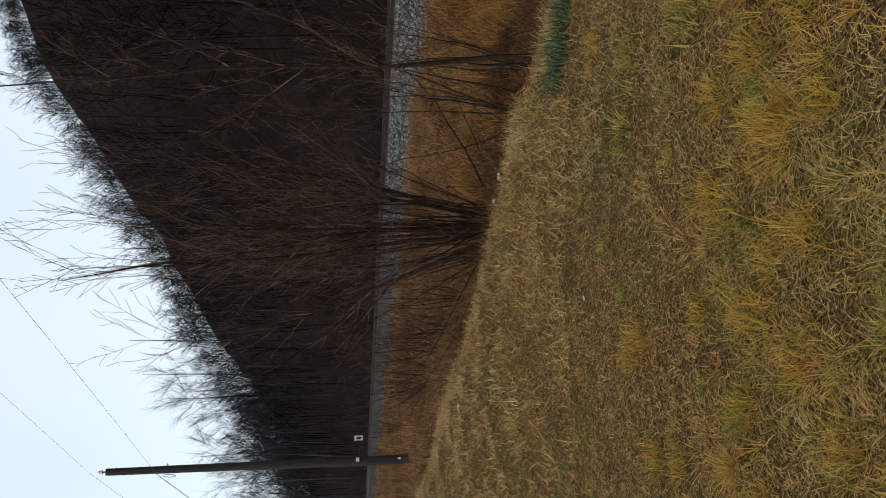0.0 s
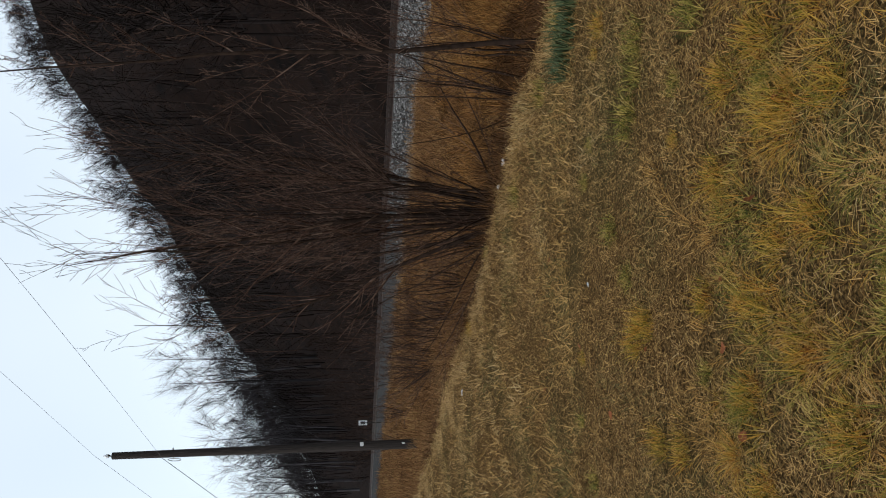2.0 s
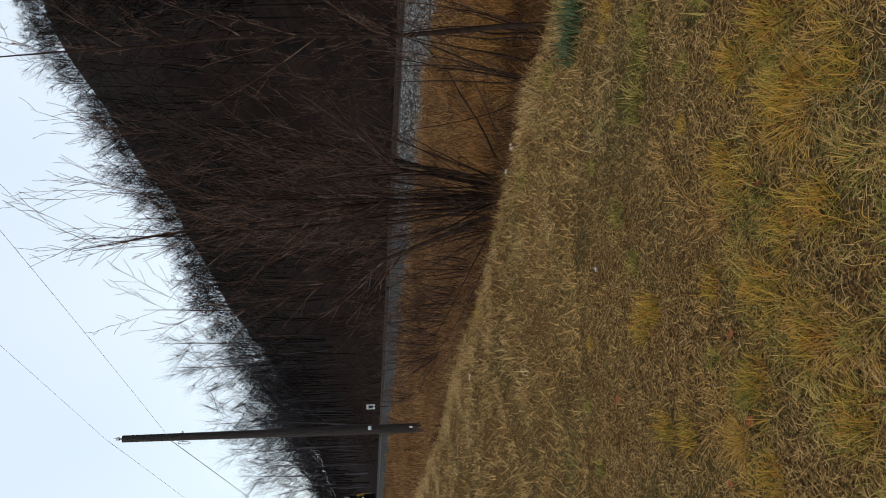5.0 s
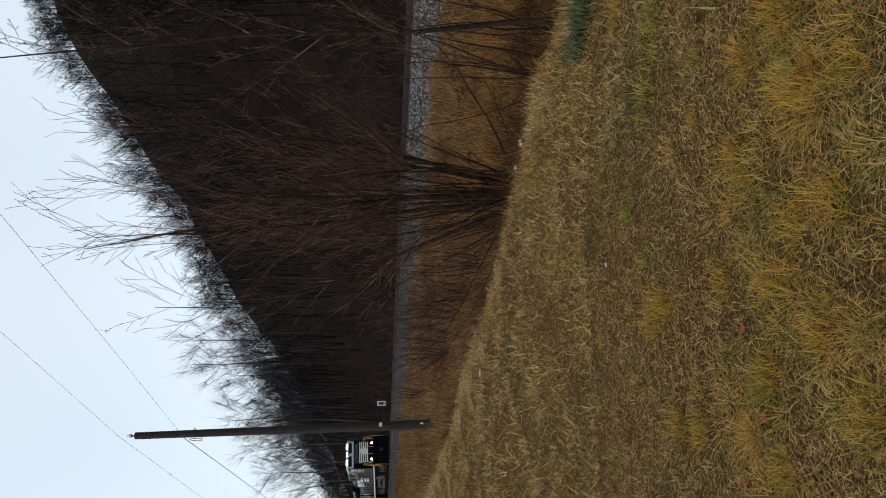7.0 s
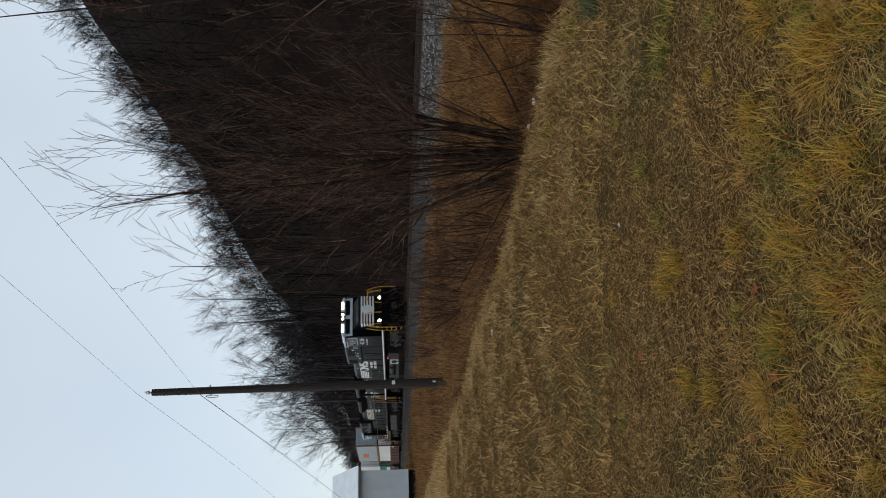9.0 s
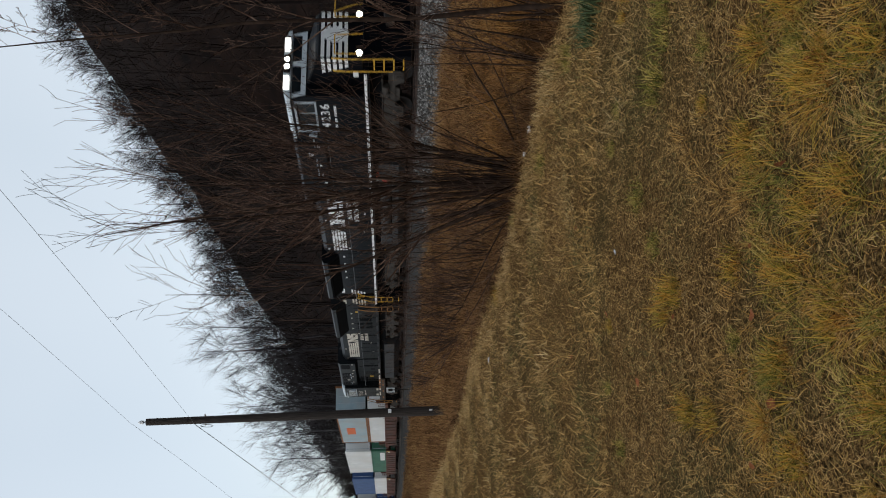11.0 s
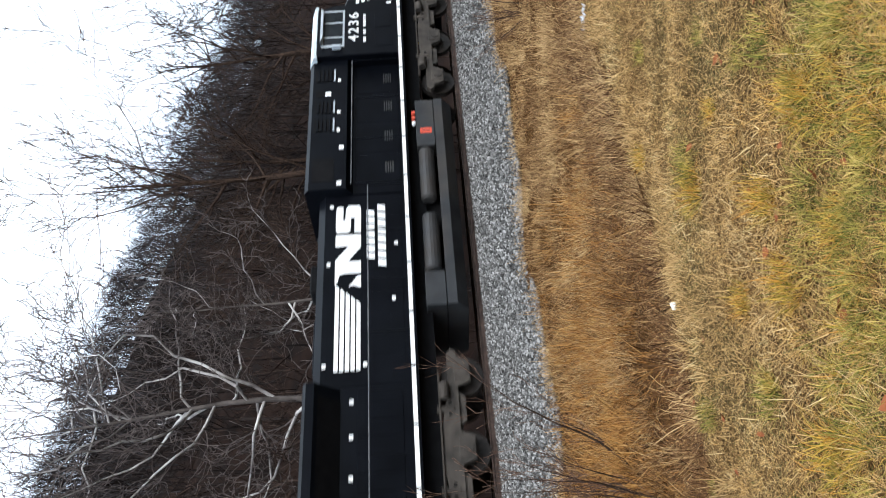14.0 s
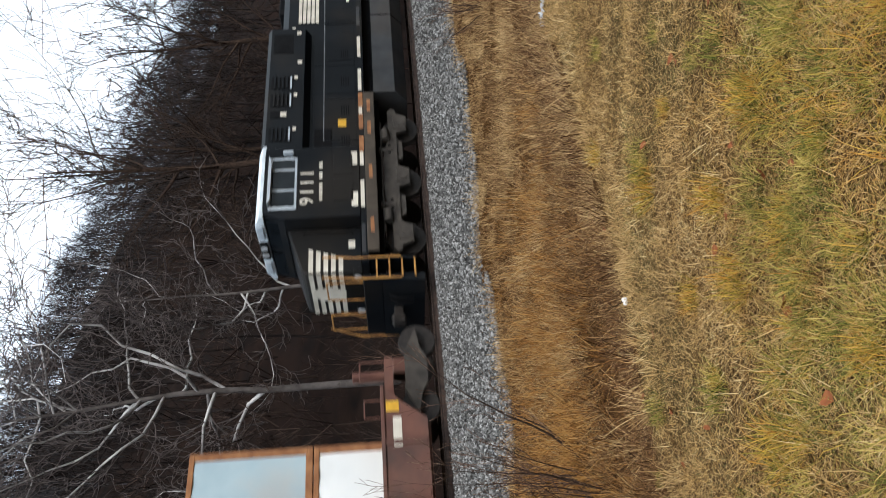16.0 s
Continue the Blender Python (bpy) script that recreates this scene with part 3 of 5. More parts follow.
def tubes(segs, sides, least=0.0):
    """Open tubes round the steps, no thinner than least: points and triangles."""
    P, Q = np.array([s[0] for s in segs]), np.array([s[1] for s in segs])
    R0, R1 = (np.maximum(np.array([s[k] for s in segs])[:, None], least) for k in (2, 3))
    D = Q - P
    D /= np.linalg.norm(D, axis=1, keepdims=True) + 1e-9
    ref = np.where(np.abs(D[:, 2:3]) > 0.9, np.array([[1.0, 0, 0]]), np.array([[0, 0, 1.0]]))
    U = np.cross(D, ref)
    U /= np.linalg.norm(U, axis=1, keepdims=True) + 1e-9
    V = np.cross(D, U)
    rings = []
    for C, R in ((P, R0), (Q, R1)):
        rings += [C + (U * math.cos(a) + V * math.sin(a)) * R for a in (2 * math.pi * k / sides for k in range(sides))]
    v = np.stack(rings, 1).reshape(-1, 3)
    t = []
    for k in range(sides):
        j = (k + 1) % sides
        t += [(k, j, sides + j), (k, sides + j, sides + k)]
    return v, (np.array(t)[None] + (np.arange(len(segs)) * 2 * sides)[:, None, None]).reshape(-1, 3)


def bare_tree(name, label, at, stems, mats, category="tree", group="", cut=1, least=0.0026):
    """A leafless tree: trunk of the thick steps, crown of the thin ones. stems: a list of branch steps."""
    x, y = at
    ob = thing(name, label, category, group, at=pose(x, y, float(land(x, y)) - 0.05))
    thick, thin = [s for s in stems if s[4] < cut], [s for s in stems if s[4] >= cut]
    chains = []
    for s in thick:
        if s[4] == 0 and (not chains or np.abs(chains[-1][-1][1] - s[0]).max() > 1e-9) or not chains:
            chains.append([])
        chains[-1].append(s)
    if cut == 2:
        part("trunk", mesh_of("trunk", *tubes([s for s in thick if s[4] == 0], 8)), mats[2], ob, "grey-brown trunk")
        limbs = []
        for s in thick:
            if s[4] == 1 and (not limbs or np.abs(limbs[-1][-1][1] - s[0]).max() > 1e-9):
                limbs.append([])
            if s[4] == 1:
                limbs[-1].append(s)
        for c in limbs:
            part("limb", mesh_of("limb", *tubes(c, 6)), mats[0], ob, "crooked whitish limb")
    elif any(s[4] for s in thick) or len(chains) == 1:
        part("trunk", mesh_of("trunk", *tubes(thick, 7)), mats[0], ob)
    else:
        for c in chains:
            part("stem", mesh_of("stem", *tubes(c, 6)), mats[0], ob)
    if thin:
        part("crown", mesh_of("crown", *tubes(thin, 3, least)), mats[1], ob, "bare thin twigs")
    return ob


def shrub(seed, count, height, lean, r=0.02, last=2, kids=1, base=0.25, tilt=(0, 0), up=0.05):
    rng = np.random.default_rng(seed)
    out = []
    for i in range(count):
        a, l = rng.random() * 6.283, abs(rng.normal(0, lean))
        d = unit(np.array([math.cos(a) * math.sin(l) + tilt[0], math.sin(a) * math.sin(l) + tilt[1], math.cos(l)]))
        h = height * rng.uniform(0.5, 1.0)
        grow(out, np.array([math.cos(a), math.sin(a), 0]) * base * rng.random(), d, h, r * rng.uniform(0.45, 1.15), 0, last, rng, 9, 0.085, up, kids, 0.45, 0.55, 0.22)
    return out


TW = (M_BARK, M_TWIG)
bush = shrub(3, 40, 4.0, 0.52, 0.016, 2, 1, 0.35)
rng = np.random.default_rng(33)
for dx, dy, h, r in ((0.0, 0.0, 5.5, 0.05), (-0.10, -0.1, 5.3, 0.038), (0.10, 0.05, 5.2, 0.032), (-0.26, -0.12, 5.2, 0.036), (-0.36, 0.05, 5.2, 0.03), (0.05, -0.1, 5.0, 0.03), (-0.52, 0.0, 4.8, 0.028), (0.2, 0.08, 5.2, 0.03), (-0.2, 0.1, 5.3, 0.034)):
    grow(bush, np.array([dx * 0.8, dy, 0]), unit(np.array([dx, dy, 1.0])), h, r, 0, 2, rng, 12, 0.055, 0.02, 2, 0.38, 0.55, 0.25)
bare_tree("multi_stem_tree", "bare multi-stemmed tree with a fan of reddish twigs on the bank", (-9.1, 5.35), bush, TW)
slim = []
rng = np.random.default_rng(8)
grow(slim, np.zeros(3), unit(np.array([0.01, 0.03, 1.0])), 6.1, 0.03, 0, 3, rng, 13, 0.035, 0.03, 2, 0.3, 0.7, 0.25)
bare_tree("slim_tree", "slim bare tree with a straight dark trunk on the bank", (-6.05, 5.55), slim, TW)
for i, (x, y, n, h, l, s) in enumerate(((-6.5, 5.7, 6, 2.6, 0.35, 41), (-7.3, 5.8, 7, 3.0, 0.42, 42), (-5.2, 5.9, 4, 2.2, 0.35, 47), (-10.6, 5.7, 10, 2.6, 0.5, 43), (-13.2, 6.2, 9, 2.4, 0.5, 48))):
    bare_tree("shrub", "bare brown twiggy shrub in the ditch", (x, y), shrub(s, n, h, l, 0.016), TW, "shrub", "shrubs in the ditch")
for i, (x, y, h, n) in enumerate(((-16.0, 6.8, 2.2, 16), (-18.0, 7.2, 2.4, 18), (-20.2, 7.3, 2.3, 18), (-22.5, 7.8, 2.0, 14), (-27, 9.5, 2.0, 12), (-33, 9.5, 2.2, 14), (-40, 10, 2.4, 14))):
    bare_tree("shrub", "bare reddish twiggy shrub in the ditch", (x, y), shrub(60 + i, n, h, 0.45, 0.016), TW, "shrub", "shrubs in the ditch")
bare_tree("shrub", "sparse bare sapling leaning beside the ballast", (2.9, 8.6), shrub(72, 7, 2.6, 0.30, 0.014, 2, 1, 0.3, (0.18, 0)), TW, "shrub", "shrubs in the ditch")
bare_tree("shrub", "small dead shrub in the orange grass", (12.6, 9.6), shrub(73, 8, 1.5, 0.6, 0.012), TW, "shrub", "shrubs in the ditch")
for i, (x, y, n, h) in enumerate(((-3.4, 6.6, 7, 1.7), (-2.5, 7.4, 8, 1.6), (-1.7, 6.4, 7, 1.5), (-0.8, 7.0, 9, 1.7), (0.0, 6.3, 7, 1.4), (0.7, 7.2, 9, 1.6), (1.5, 6.5, 7, 1.4), (2.2, 7.6, 8, 1.5), (-4.3, 7.2, 7, 1.8))):
    bare_tree("shrub", "dark bare sapling in the ditch", (x, y), shrub(80 + i, n, h, 0.4, 0.012), TW, "shrub", "shrubs in the ditch")



def old_tree(seed, height, r, limbs, lean=(0, 0), kids=2, last=3, wob=0.13, spread=0.75, steps=7):
    rng = np.random.default_rng(seed)
    out = []
    trunk = []
    grow(trunk, np.zeros(3), unit(np.array([lean[0], lean[1], 1.0])), height, r, 0, 0, rng, 10, 0.05, 0.05)
    out += trunk
    for i in range(limbs):
        k = rng.integers(3, 10)
        p, q = trunk[k][0], trunk[k][1]
        a = rng.random() * 6.283
        e = rng.uniform(0.15, 0.9)
        d = unit(np.array([math.cos(a) * math.cos(e), math.sin(a) * math.cos(e), math.sin(e)]))
        grow(out, p + (q - p) * rng.random(), d, height * rng.uniform(0.35, 0.6), min(0.085, trunk[k][2] * 0.62), 1, last, rng, steps, wob, 0.06, kids, 0.5, spread, 0.15)
    return out


DK = (M_BARK, M_BARK)
PB = (M_BIRCH, M_BIRCHTWIG, M_BARKGREY)
for nm, at, seed, h, r, limbs, mats, cut, lab in (
        ("birch_tree", (13.0, 26.5), 5, 16, 0.17, 22, PB, 2, "old pale-barked bare tree with crooked limbs beyond the track"),
        ("birch_tree", (-1.2, 27.0), 6, 15, 0.18, 20, PB, 2, "pale-barked bare tree with forked white limbs beyond the track"),
        ("birch_tree", (18.0, 27.0), 15, 12, 0.11, 9, PB, 2, "thin pale-barked bare tree beyond the track"),
        ("roadside_tree", (26.0, 28.5), 7, 15, 0.24, 22, DK, 1, "dark bare tree with upswept branches beyond the track"),
        ("roadside_tree", (36.5, 30.0), 9, 14, 0.22, 19, DK, 1, "dark bare tree with upswept branches beyond the track"),
        ("roadside_tree", (31.0, 33.0), 19, 13, 0.17, 16, DK, 1, "dark bare tree with upswept branches beyond the track"),
        ("roadside_tree", (46.0, 31.0), 20, 13, 0.17, 16, DK, 1, "dark bare tree with upswept branches beyond the track")):
    bare_tree(nm, lab, at, old_tree(seed, h, r, limbs, wob=0.3, steps=9) if cut == 2 else old_tree(seed, h, r, limbs), mats, group="trees beyond the track", cut=cut, least=0.015)


# woods on the hill: few patterns stamped many times into one mesh
def wood_pattern(seed, h, limbs, twigs, width=0.028, low=0.3):
    rng = np.random.default_rng(seed)
    segs = []
    grow(segs, np.zeros(3), np.array([0, 0, 1.0]), h, 0.011 * h, 0, 0, rng, 5, 0.05, 0.05)
    slivers = []
    for i in range(limbs):
        z = h * rng.uniform(low, 0.95)
        a, e = rng.random() * 6.283, rng.uniform(0.4, 1.15)
        d = np.array([math.cos(a) * math.cos(e), math.sin(a) * math.cos(e), math.sin(e)])
        L = (h - z) * 0.5 + h * rng.uniform(0.1, 0.22)
        p = np.array([0, 0, z])
        slivers.append((p, p + d * L, width * 1.6))
        for k in range(twigs):
            f = rng.uniform(0.25, 1.0)
            d2 = unit(d + rng.normal(0, 0.45, 3) + np.array([0, 0, 0.25]))
            slivers.append((p + d * L * f, p + d * L * f + d2 * h * rng.uniform(0.06, 0.17), width))
    v1, f1 = tubes(segs, 4)
    P, Q, W = np.array([s[0] for s in slivers]), np.array([s[1] for s in slivers]), np.array([s[2] for s in slivers])
    side = np.cross(Q - P, rng.normal(0, 1, P.shape))
    side /= np.linalg.norm(side, axis=1, keepdims=True)
    v2 = np.stack([P - side * W[:, None], P + side * W[:, None], Q], 1).reshape(-1, 3)
    f2 = np.arange(len(v2)).reshape(-1, 3)
    return np.concatenate([v1, v2]), np.concatenate([f1, f2 + len(v1)])


def woods(name, label, xs, ys, hs, seed, limbs=16, twigs=9, width=0.028, low=0.3, mat=M_WOODS):
    rng = np.random.default_rng(seed)
    pats = [wood_pattern(100 + k + seed, 10.0, limbs, twigs, width, low) for k in range(6)]
    V, F, base = [], [], 0
    zs = land(xs, ys)
    for x, y, z, h in zip(xs, ys, zs, hs):
        v, f = pats[rng.integers(6)]
        a = rng.random() * 6.283
        c, s = math.cos(a), math.sin(a)
        k = h / 10
        w = v * (k * rng.uniform(0.85, 1.15), k * rng.uniform(0.85, 1.15), k)
        V.append(np.stack([w[:, 0] * c - w[:, 1] * s + x, w[:, 0] * s + w[:, 1] * c + y, w[:, 2] + z - 0.2], -1))
        F.append(f + base)
        base += len(v)
    return tagged(part(name, mesh_of(name, np.concatenate(V), np.concatenate(F)), mat), label, "woods", kind="stuff")


rng = np.random.default_rng(21)
n = 2000
wx = rng.uniform(-330, 150, n)
wy = 29 + 58 * rng.random(n)
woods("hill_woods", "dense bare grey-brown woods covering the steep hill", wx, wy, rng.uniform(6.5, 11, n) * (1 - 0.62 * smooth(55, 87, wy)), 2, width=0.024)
n = 1500
wx = np.concatenate([rng.uniform(-330, 150, 700), rng.uniform(-130, 20, 550), rng.uniform(20, 135, 250)])
wy = 80 + 18 * rng.random(n)
woods("ridge_woods", "dense bare grey woods along the hill's crest, haze in the colour", wx, wy, rng.uniform(2.2, 4.2, n), 4, 22, 11, 0.028, mat=M_RIDGE_HAZED)
n = 240
wx = rng.uniform(-75, 70, n)
wy = 26 + 22 * rng.random(n)
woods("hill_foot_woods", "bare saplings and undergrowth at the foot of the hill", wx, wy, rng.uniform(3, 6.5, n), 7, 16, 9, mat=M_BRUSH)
n = 850
wx = rng.uniform(-300, 120, n)
wy = 85 + 13 * rng.random(n)
woods("ridge_brush", "low dense brush along the hill's crest", wx, wy, rng.uniform(1.6, 3.0, n), 5, 16, 8, 0.06, 0.03, mat=M_RIDGE_HAZED)
n = 650
wx = rng.uniform(-110, 90, n)
wy = 22.6 + 9 * rng.random(n) ** 1.3
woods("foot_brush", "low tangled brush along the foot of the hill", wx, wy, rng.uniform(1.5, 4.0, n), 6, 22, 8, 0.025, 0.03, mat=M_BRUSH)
n = 30
wx = rng.uniform(-160, -92, n)
wy = 26 + 10 * rng.random(n)
woods("far_trees", "row of taller bare trees along the far track", wx, wy, rng.uniform(13, 20, n), 9, 26, 20, 0.009, mat=M_RIDGE_HAZED)
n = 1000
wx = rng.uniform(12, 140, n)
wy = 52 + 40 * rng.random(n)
woods("shoulder_woods", "dense bare grey woods on the hill's falling shoulder, haze in the colour", wx, wy, rng.uniform(4, 6.8, n), 14, 18, 10, 0.026, mat=M_RIDGE_HAZED)
# unseen woods added behind the viewer: they close the valley and darken the train's reflections
n = 500
wx = rng.uniform(-150, 150, n)
wy = -45 - 40 * rng.random(n)
woods("unseen_valley_woods", "unseen bare woods added behind the viewer to darken reflections", wx, wy, rng.uniform(10, 16, n), 12, 10, 5)

# ---- grass tufts, bulbs, litter ----
def tuft_mesh(seed, count, height, width, spread, lean):
    rng = np.random.default_rng(seed)
    a, r = rng.random(count) * 6.283, spread * np.sqrt(rng.random(count))
    v, f = blades(np.cos(a) * r, np.sin(a) * r, np.zeros(count) - 0.01, rng.uniform(0.5, 1.0, count) * height, rng.uniform(0.6, 1.2, count) * width, np.abs(rng.normal(lean, 0.3, count)), rng, 0.5)
    return mesh_of("tuft", v, f)


TUFTS = [tuft_mesh(200 + k, 190, 0.17, 0.004, 0.10, 0.75) for k in range(4)]
for t in TUFTS:
    t.materials.append(M_TUFT)
GREENS = [tuft_mesh(220 + k, 150, 0.15, 0.0042, 0.10, 0.85) for k in range(3)]
for t in GREENS:
    t.materials.append(M_GREEN)
spots = [(68, 20.6, 0, 1.0), (73, 26.6, 0, 1.2), (66, 27.4, 0, 1.2), (53, 19, 1, 1.3), (49.5, 19.2, 1, 1.2), (58.5, 11.4, 1, 1.2), (47, 19.2, 1, 1.1), (36.7, 22.2, 0, 1.1), (-39, 18.7, 0, 1.3), (-41, 18.3, 0, 1.2),
         (-49, 14.9, 1, 0.9), (-49, 23, 0, 1.2), (-32, 24, 0, 1.2), (-23, 18.3, 1, 1.0), (-31, 21, 0, 0.9), (70, 30, 0, 1.3), (60, 31, 0, 1.3), (52, 29, 0, 1.4), (47, 27, 0, 1.3), (50, 32, 0, 1.2),
         (45, 23, 1, 1.2), (40, 19, 1, 1.3), (36, 17, 1, 1.3), (30, 20, 1, 1.1), (25, 23, 1, 1.2), (20, 20, 1, 1.3), (12, 23, 0, 1.3), (5, 26, 0, 1.2), (-3, 24, 0, 1.2), (-10, 28, 0, 1.2),
         (-20, 25, 0, 1.3), (-28, 28, 0, 1.3), (-36, 27, 0, 1.3), (-42, 29, 0, 1.2), (-45, 25, 0, 1.2), (-50, 27, 0, 1.3), (-38, 23, 0, 1.1), (-24, 22, 0, 1.2), (66, 24, 0, 0.8), (76, 32, 0, 1.3), (80, 27, 0, 1.1),
         (62.5, 8.9, 1, 1.0), (68, 7.8, 0, 1.1), (46, 13.6, 1, 1.4), (42, 14.5, 1, 1.3), (51, 12.8, 1, 1.2), (77, 22, 0, 0.8), (57, 25, 0, 0.9), (62, 28.5, 0, 1.2), (44, 30, 0, 1.3), (41, 26, 0, 1.2), (-34, 31, 0, 1.2), (-26, 32, 0, 1.2), (-46, 32, 0, 1.2)]
rng = np.random.default_rng(77)
for i, (az, dip, green, k) in enumerate(spots):
    green = green or (az < -18 and i % 2)
    d = EYE[2] / math.tan(radians(dip))
    x, y = -math.sin(radians(az)) * d, math.cos(radians(az)) * d
    ob = part("grass_tuft", (GREENS if green else TUFTS)[int(rng.integers(3))], M_TUFT)
    ob.matrix_basis = pose(x, y, float(land(x, y)), 0, 0, rng.random() * 360) @ Matrix.Scale(k * (0.75 if d < 3.2 else 1.0), 4)
    tagged(ob, "tuft of fresh green grass blades in the turf" if green else "tuft of yellowing long grass blades in the turf", "grass tuft", "grass tufts")
rng = np.random.default_rng(78)
for k in range(90):
    r, a = 2.0 + 4.5 * rng.random() ** 1.4, radians(rng.uniform(-58, 86))
    x, y = -math.sin(a) * r, math.cos(a) * r
    if y > 5:
        continue
    fresh = k % 5 < 3
    ob = part("grass_tuft", (GREENS if fresh else TUFTS)[int(rng.integers(3))], M_TUFT)
    ob.matrix_basis = pose(x, y, float(land(x, y)), 0, 0, rng.random() * 360) @ Matrix.Scale(rng.uniform(0.4, 0.95), 4)
    tagged(ob, "small tuft of green grass blades in the turf" if fresh else "small tuft of yellowing grass blades in the turf", "grass tuft", "grass tufts")

bulbs = tuft_mesh(301, 130, 0.27, 0.012, 0.17, 0.35)
bulbs.materials.append(M_BULB)
for x, y, k in ((-4.55, 4.25, 1.0), (-4.3, 4.4, 0.9), (-4.75, 4.1, 0.8)):
    ob = part("bulb_clump", bulbs, M_BULB)
    ob.matrix_basis = pose(x, y, float(land(x, y)), 0, 0, x * 90) @ Matrix.Scale(k, 4)
    tagged(ob, "clump of upright blue-green bulb leaves at the bank's edge", "plant", "bulb clumps")


def wrapper(seed, w, h):
    """A crumpled scrap of film."""
    bm = bmesh.new()
    bmesh.ops.create_grid(bm, x_segments=6, y_segments=5, size=0.5)
    r = random.Random(seed)
    for v in bm.verts:
        v.co = Vector((v.co.x * w, v.co.y * w * 0.7, 0.01 + h * r.random()))
    bmesh.ops.solidify(bm, geom=bm.faces[:], thickness=0.003)
    return bm


def place(ob, az, dip, z=None):
    d = EYE[2] / math.tan(radians(dip))
    x, y = -math.sin(radians(az)) * d, math.cos(radians(az)) * d
    ob.scale = [0.52] * 3
    ob.location = (x, y, float(land(x, y)) if z is None else z)
    return ob


def cup(name, label):
    ob = thing(name, label, "cup")
    bm = rod((-0.06, 0, 0.05), (0.06, 0, 0.055), 0.04, 14, 0.052)
    part("cup_body", bm, M_PLASTIC, ob)
    part("cup_rim", rod((0.06, 0, 0.055), (0.068, 0, 0.055), 0.057, 14), M_PLASTIC, ob)
    return ob


place(cup("paper_cup", "white paper cup lying at the bank's edge"), 57.8, 9.6).scale = [0.36] * 3
place(cup("paper_cup", "white paper cup lying on straw above a brown leaf"), -30.8, 16.7).scale = [0.36] * 3
place(cup("paper_cup", "white paper cup lying on the bank"), 42.1, 14.3).scale = [0.36] * 3
for az, dip, w, h, lab, m in ((64.9, 16.5, 0.06, 0.02, "pale scrap of paper in the turf", M_FOIL), (35.6, 14.3, 0.22, 0.07, "grey crumpled plastic wrapper in the ditch", M_FOIL),
                              (-9.9, 17.1, 0.2, 0.06, "white crumpled plastic bag on the bank", M_PLASTIC), (-13.8, 25.3, 0.17, 0.05, "white crumpled plastic bag in the grass", M_PLASTIC),
                              (-51.8, 11.7, 0.28, 0.09, "clear crumpled plastic bottle scrap on the bank", M_FOIL), (-51.1, 10.1, 0.28, 0.1, "shiny crumpled wrapper in the ditch", M_FOIL), (-26.5, 13.5, 0.12, 0.05, "pale scrap of paper in the dead weeds", M_FOIL),
                              (34.4, 11.1, 0.16, 0.06, "white scrap of plastic in the orange grass", M_PLASTIC), (72.5, 7.2, 0.2, 0.05, "white scrap of plastic along the bank", M_FOIL), (56, 10.2, 0.2, 0.06, "white torn plastic in the ditch", M_PLASTIC)):
    ob = place(part("litter", wrapper(int(az * 10), w, h), m), az, dip)
    tagged(ob, lab, "litter", "litter")
    ob.rotation_euler[2] = az

leaf = bmesh.new()
vs = [leaf.verts.new((x, y, z)) for x, y, z in ((-0.05, 0, 0.015), (-0.02, 0.035, 0.0), (0.03, 0.03, 0.012), (0.06, 0, 0.02), (0.03, -0.03, 0.005), (-0.02, -0.035, 0.016))]
mid = leaf.verts.new((0, 0, -0.004))
for i in range(6):
    leaf.faces.new((vs[i], vs[(i + 1) % 6], mid))
leaf_mesh = bpy.data.meshes.new("dead_leaf")
leaf.to_mesh(leaf_mesh)
leaf.free()
leaf_mesh.materials.append(M_LEAF)
rng = np.random.default_rng(90)
for k in range(46):
    az, dip = (rng.uniform(-56, -18), rng.uniform(12, 30)) if k < 26 else (rng.uniform(30, 84), rng.uniform(8, 30))
    ob = place(part("dead_leaf", leaf_mesh, M_LEAF), az, dip)
    ob.location.z += 0.03
    ob.rotation_euler = (rng.normal(0, 0.3), rng.normal(0, 0.3), rng.random() * 6.28)
    ob.scale = [rng.uniform(0.4, 0.75)] * 3
    tagged(ob, "curled red-brown dead leaf lying on the grass", "leaf", "dead leaves")


# ---- pole, wires, sign, building ----
def utility_pole(x, y, top):
    z0 = float(land(x, y)) - 0.1
    ob = thing("utility_pole", "dark weathered wooden utility pole with a glass-like insulator", "utility pole", "poles", at=pose(x, y, z0))
    part("shaft", rod((0, 0, 0), (-0.5, 0, top), 0.175, 14, 0.125), M_POLE, ob)
    pin = part("pin", rod((-0.5, 0, top), (-0.5, 0, top + 0.14), 0.03, 8), M_WIRE, ob)
    bm = rod((-0.5, 0, top + 0.12), (-0.5, 0, top + 0.2), 0.07, 12)
    bm = rod((-0.5, 0, top + 0.22), (-0.5, 0, top + 0.3), 0.055, 12, 0.03, bm=bm)
    part("insulator", bm, M_PORC, ob, "pale porcelain insulator")
    part("clamp", rod((-0.4, -0.2, top - 2.15), (-0.4, 0.2, top - 2.1), 0.035, 8), M_PORC, ob, "pale clamp holding the lower wire")
    part("coil", rods([(-0.4 + 0.2 * math.sin(a), -0.22, top - 2.2 + 0.22 * math.cos(a)) for a in np.linspace(0, 6.28, 14)], 0.012), M_WIRE, ob, "loop of spare wire")
    part("tag", box(0.12, 0.16, -0.07, 0.07, 2.0, 2.12, bevel=0.01), M_PORC, ob, "small pale tag")
    part("tag", box(0.12, 0.155, -0.03, 0.03, 0.5, 0.62, bevel=0.01), M_PORC, ob, "small pale tag")
    return ob


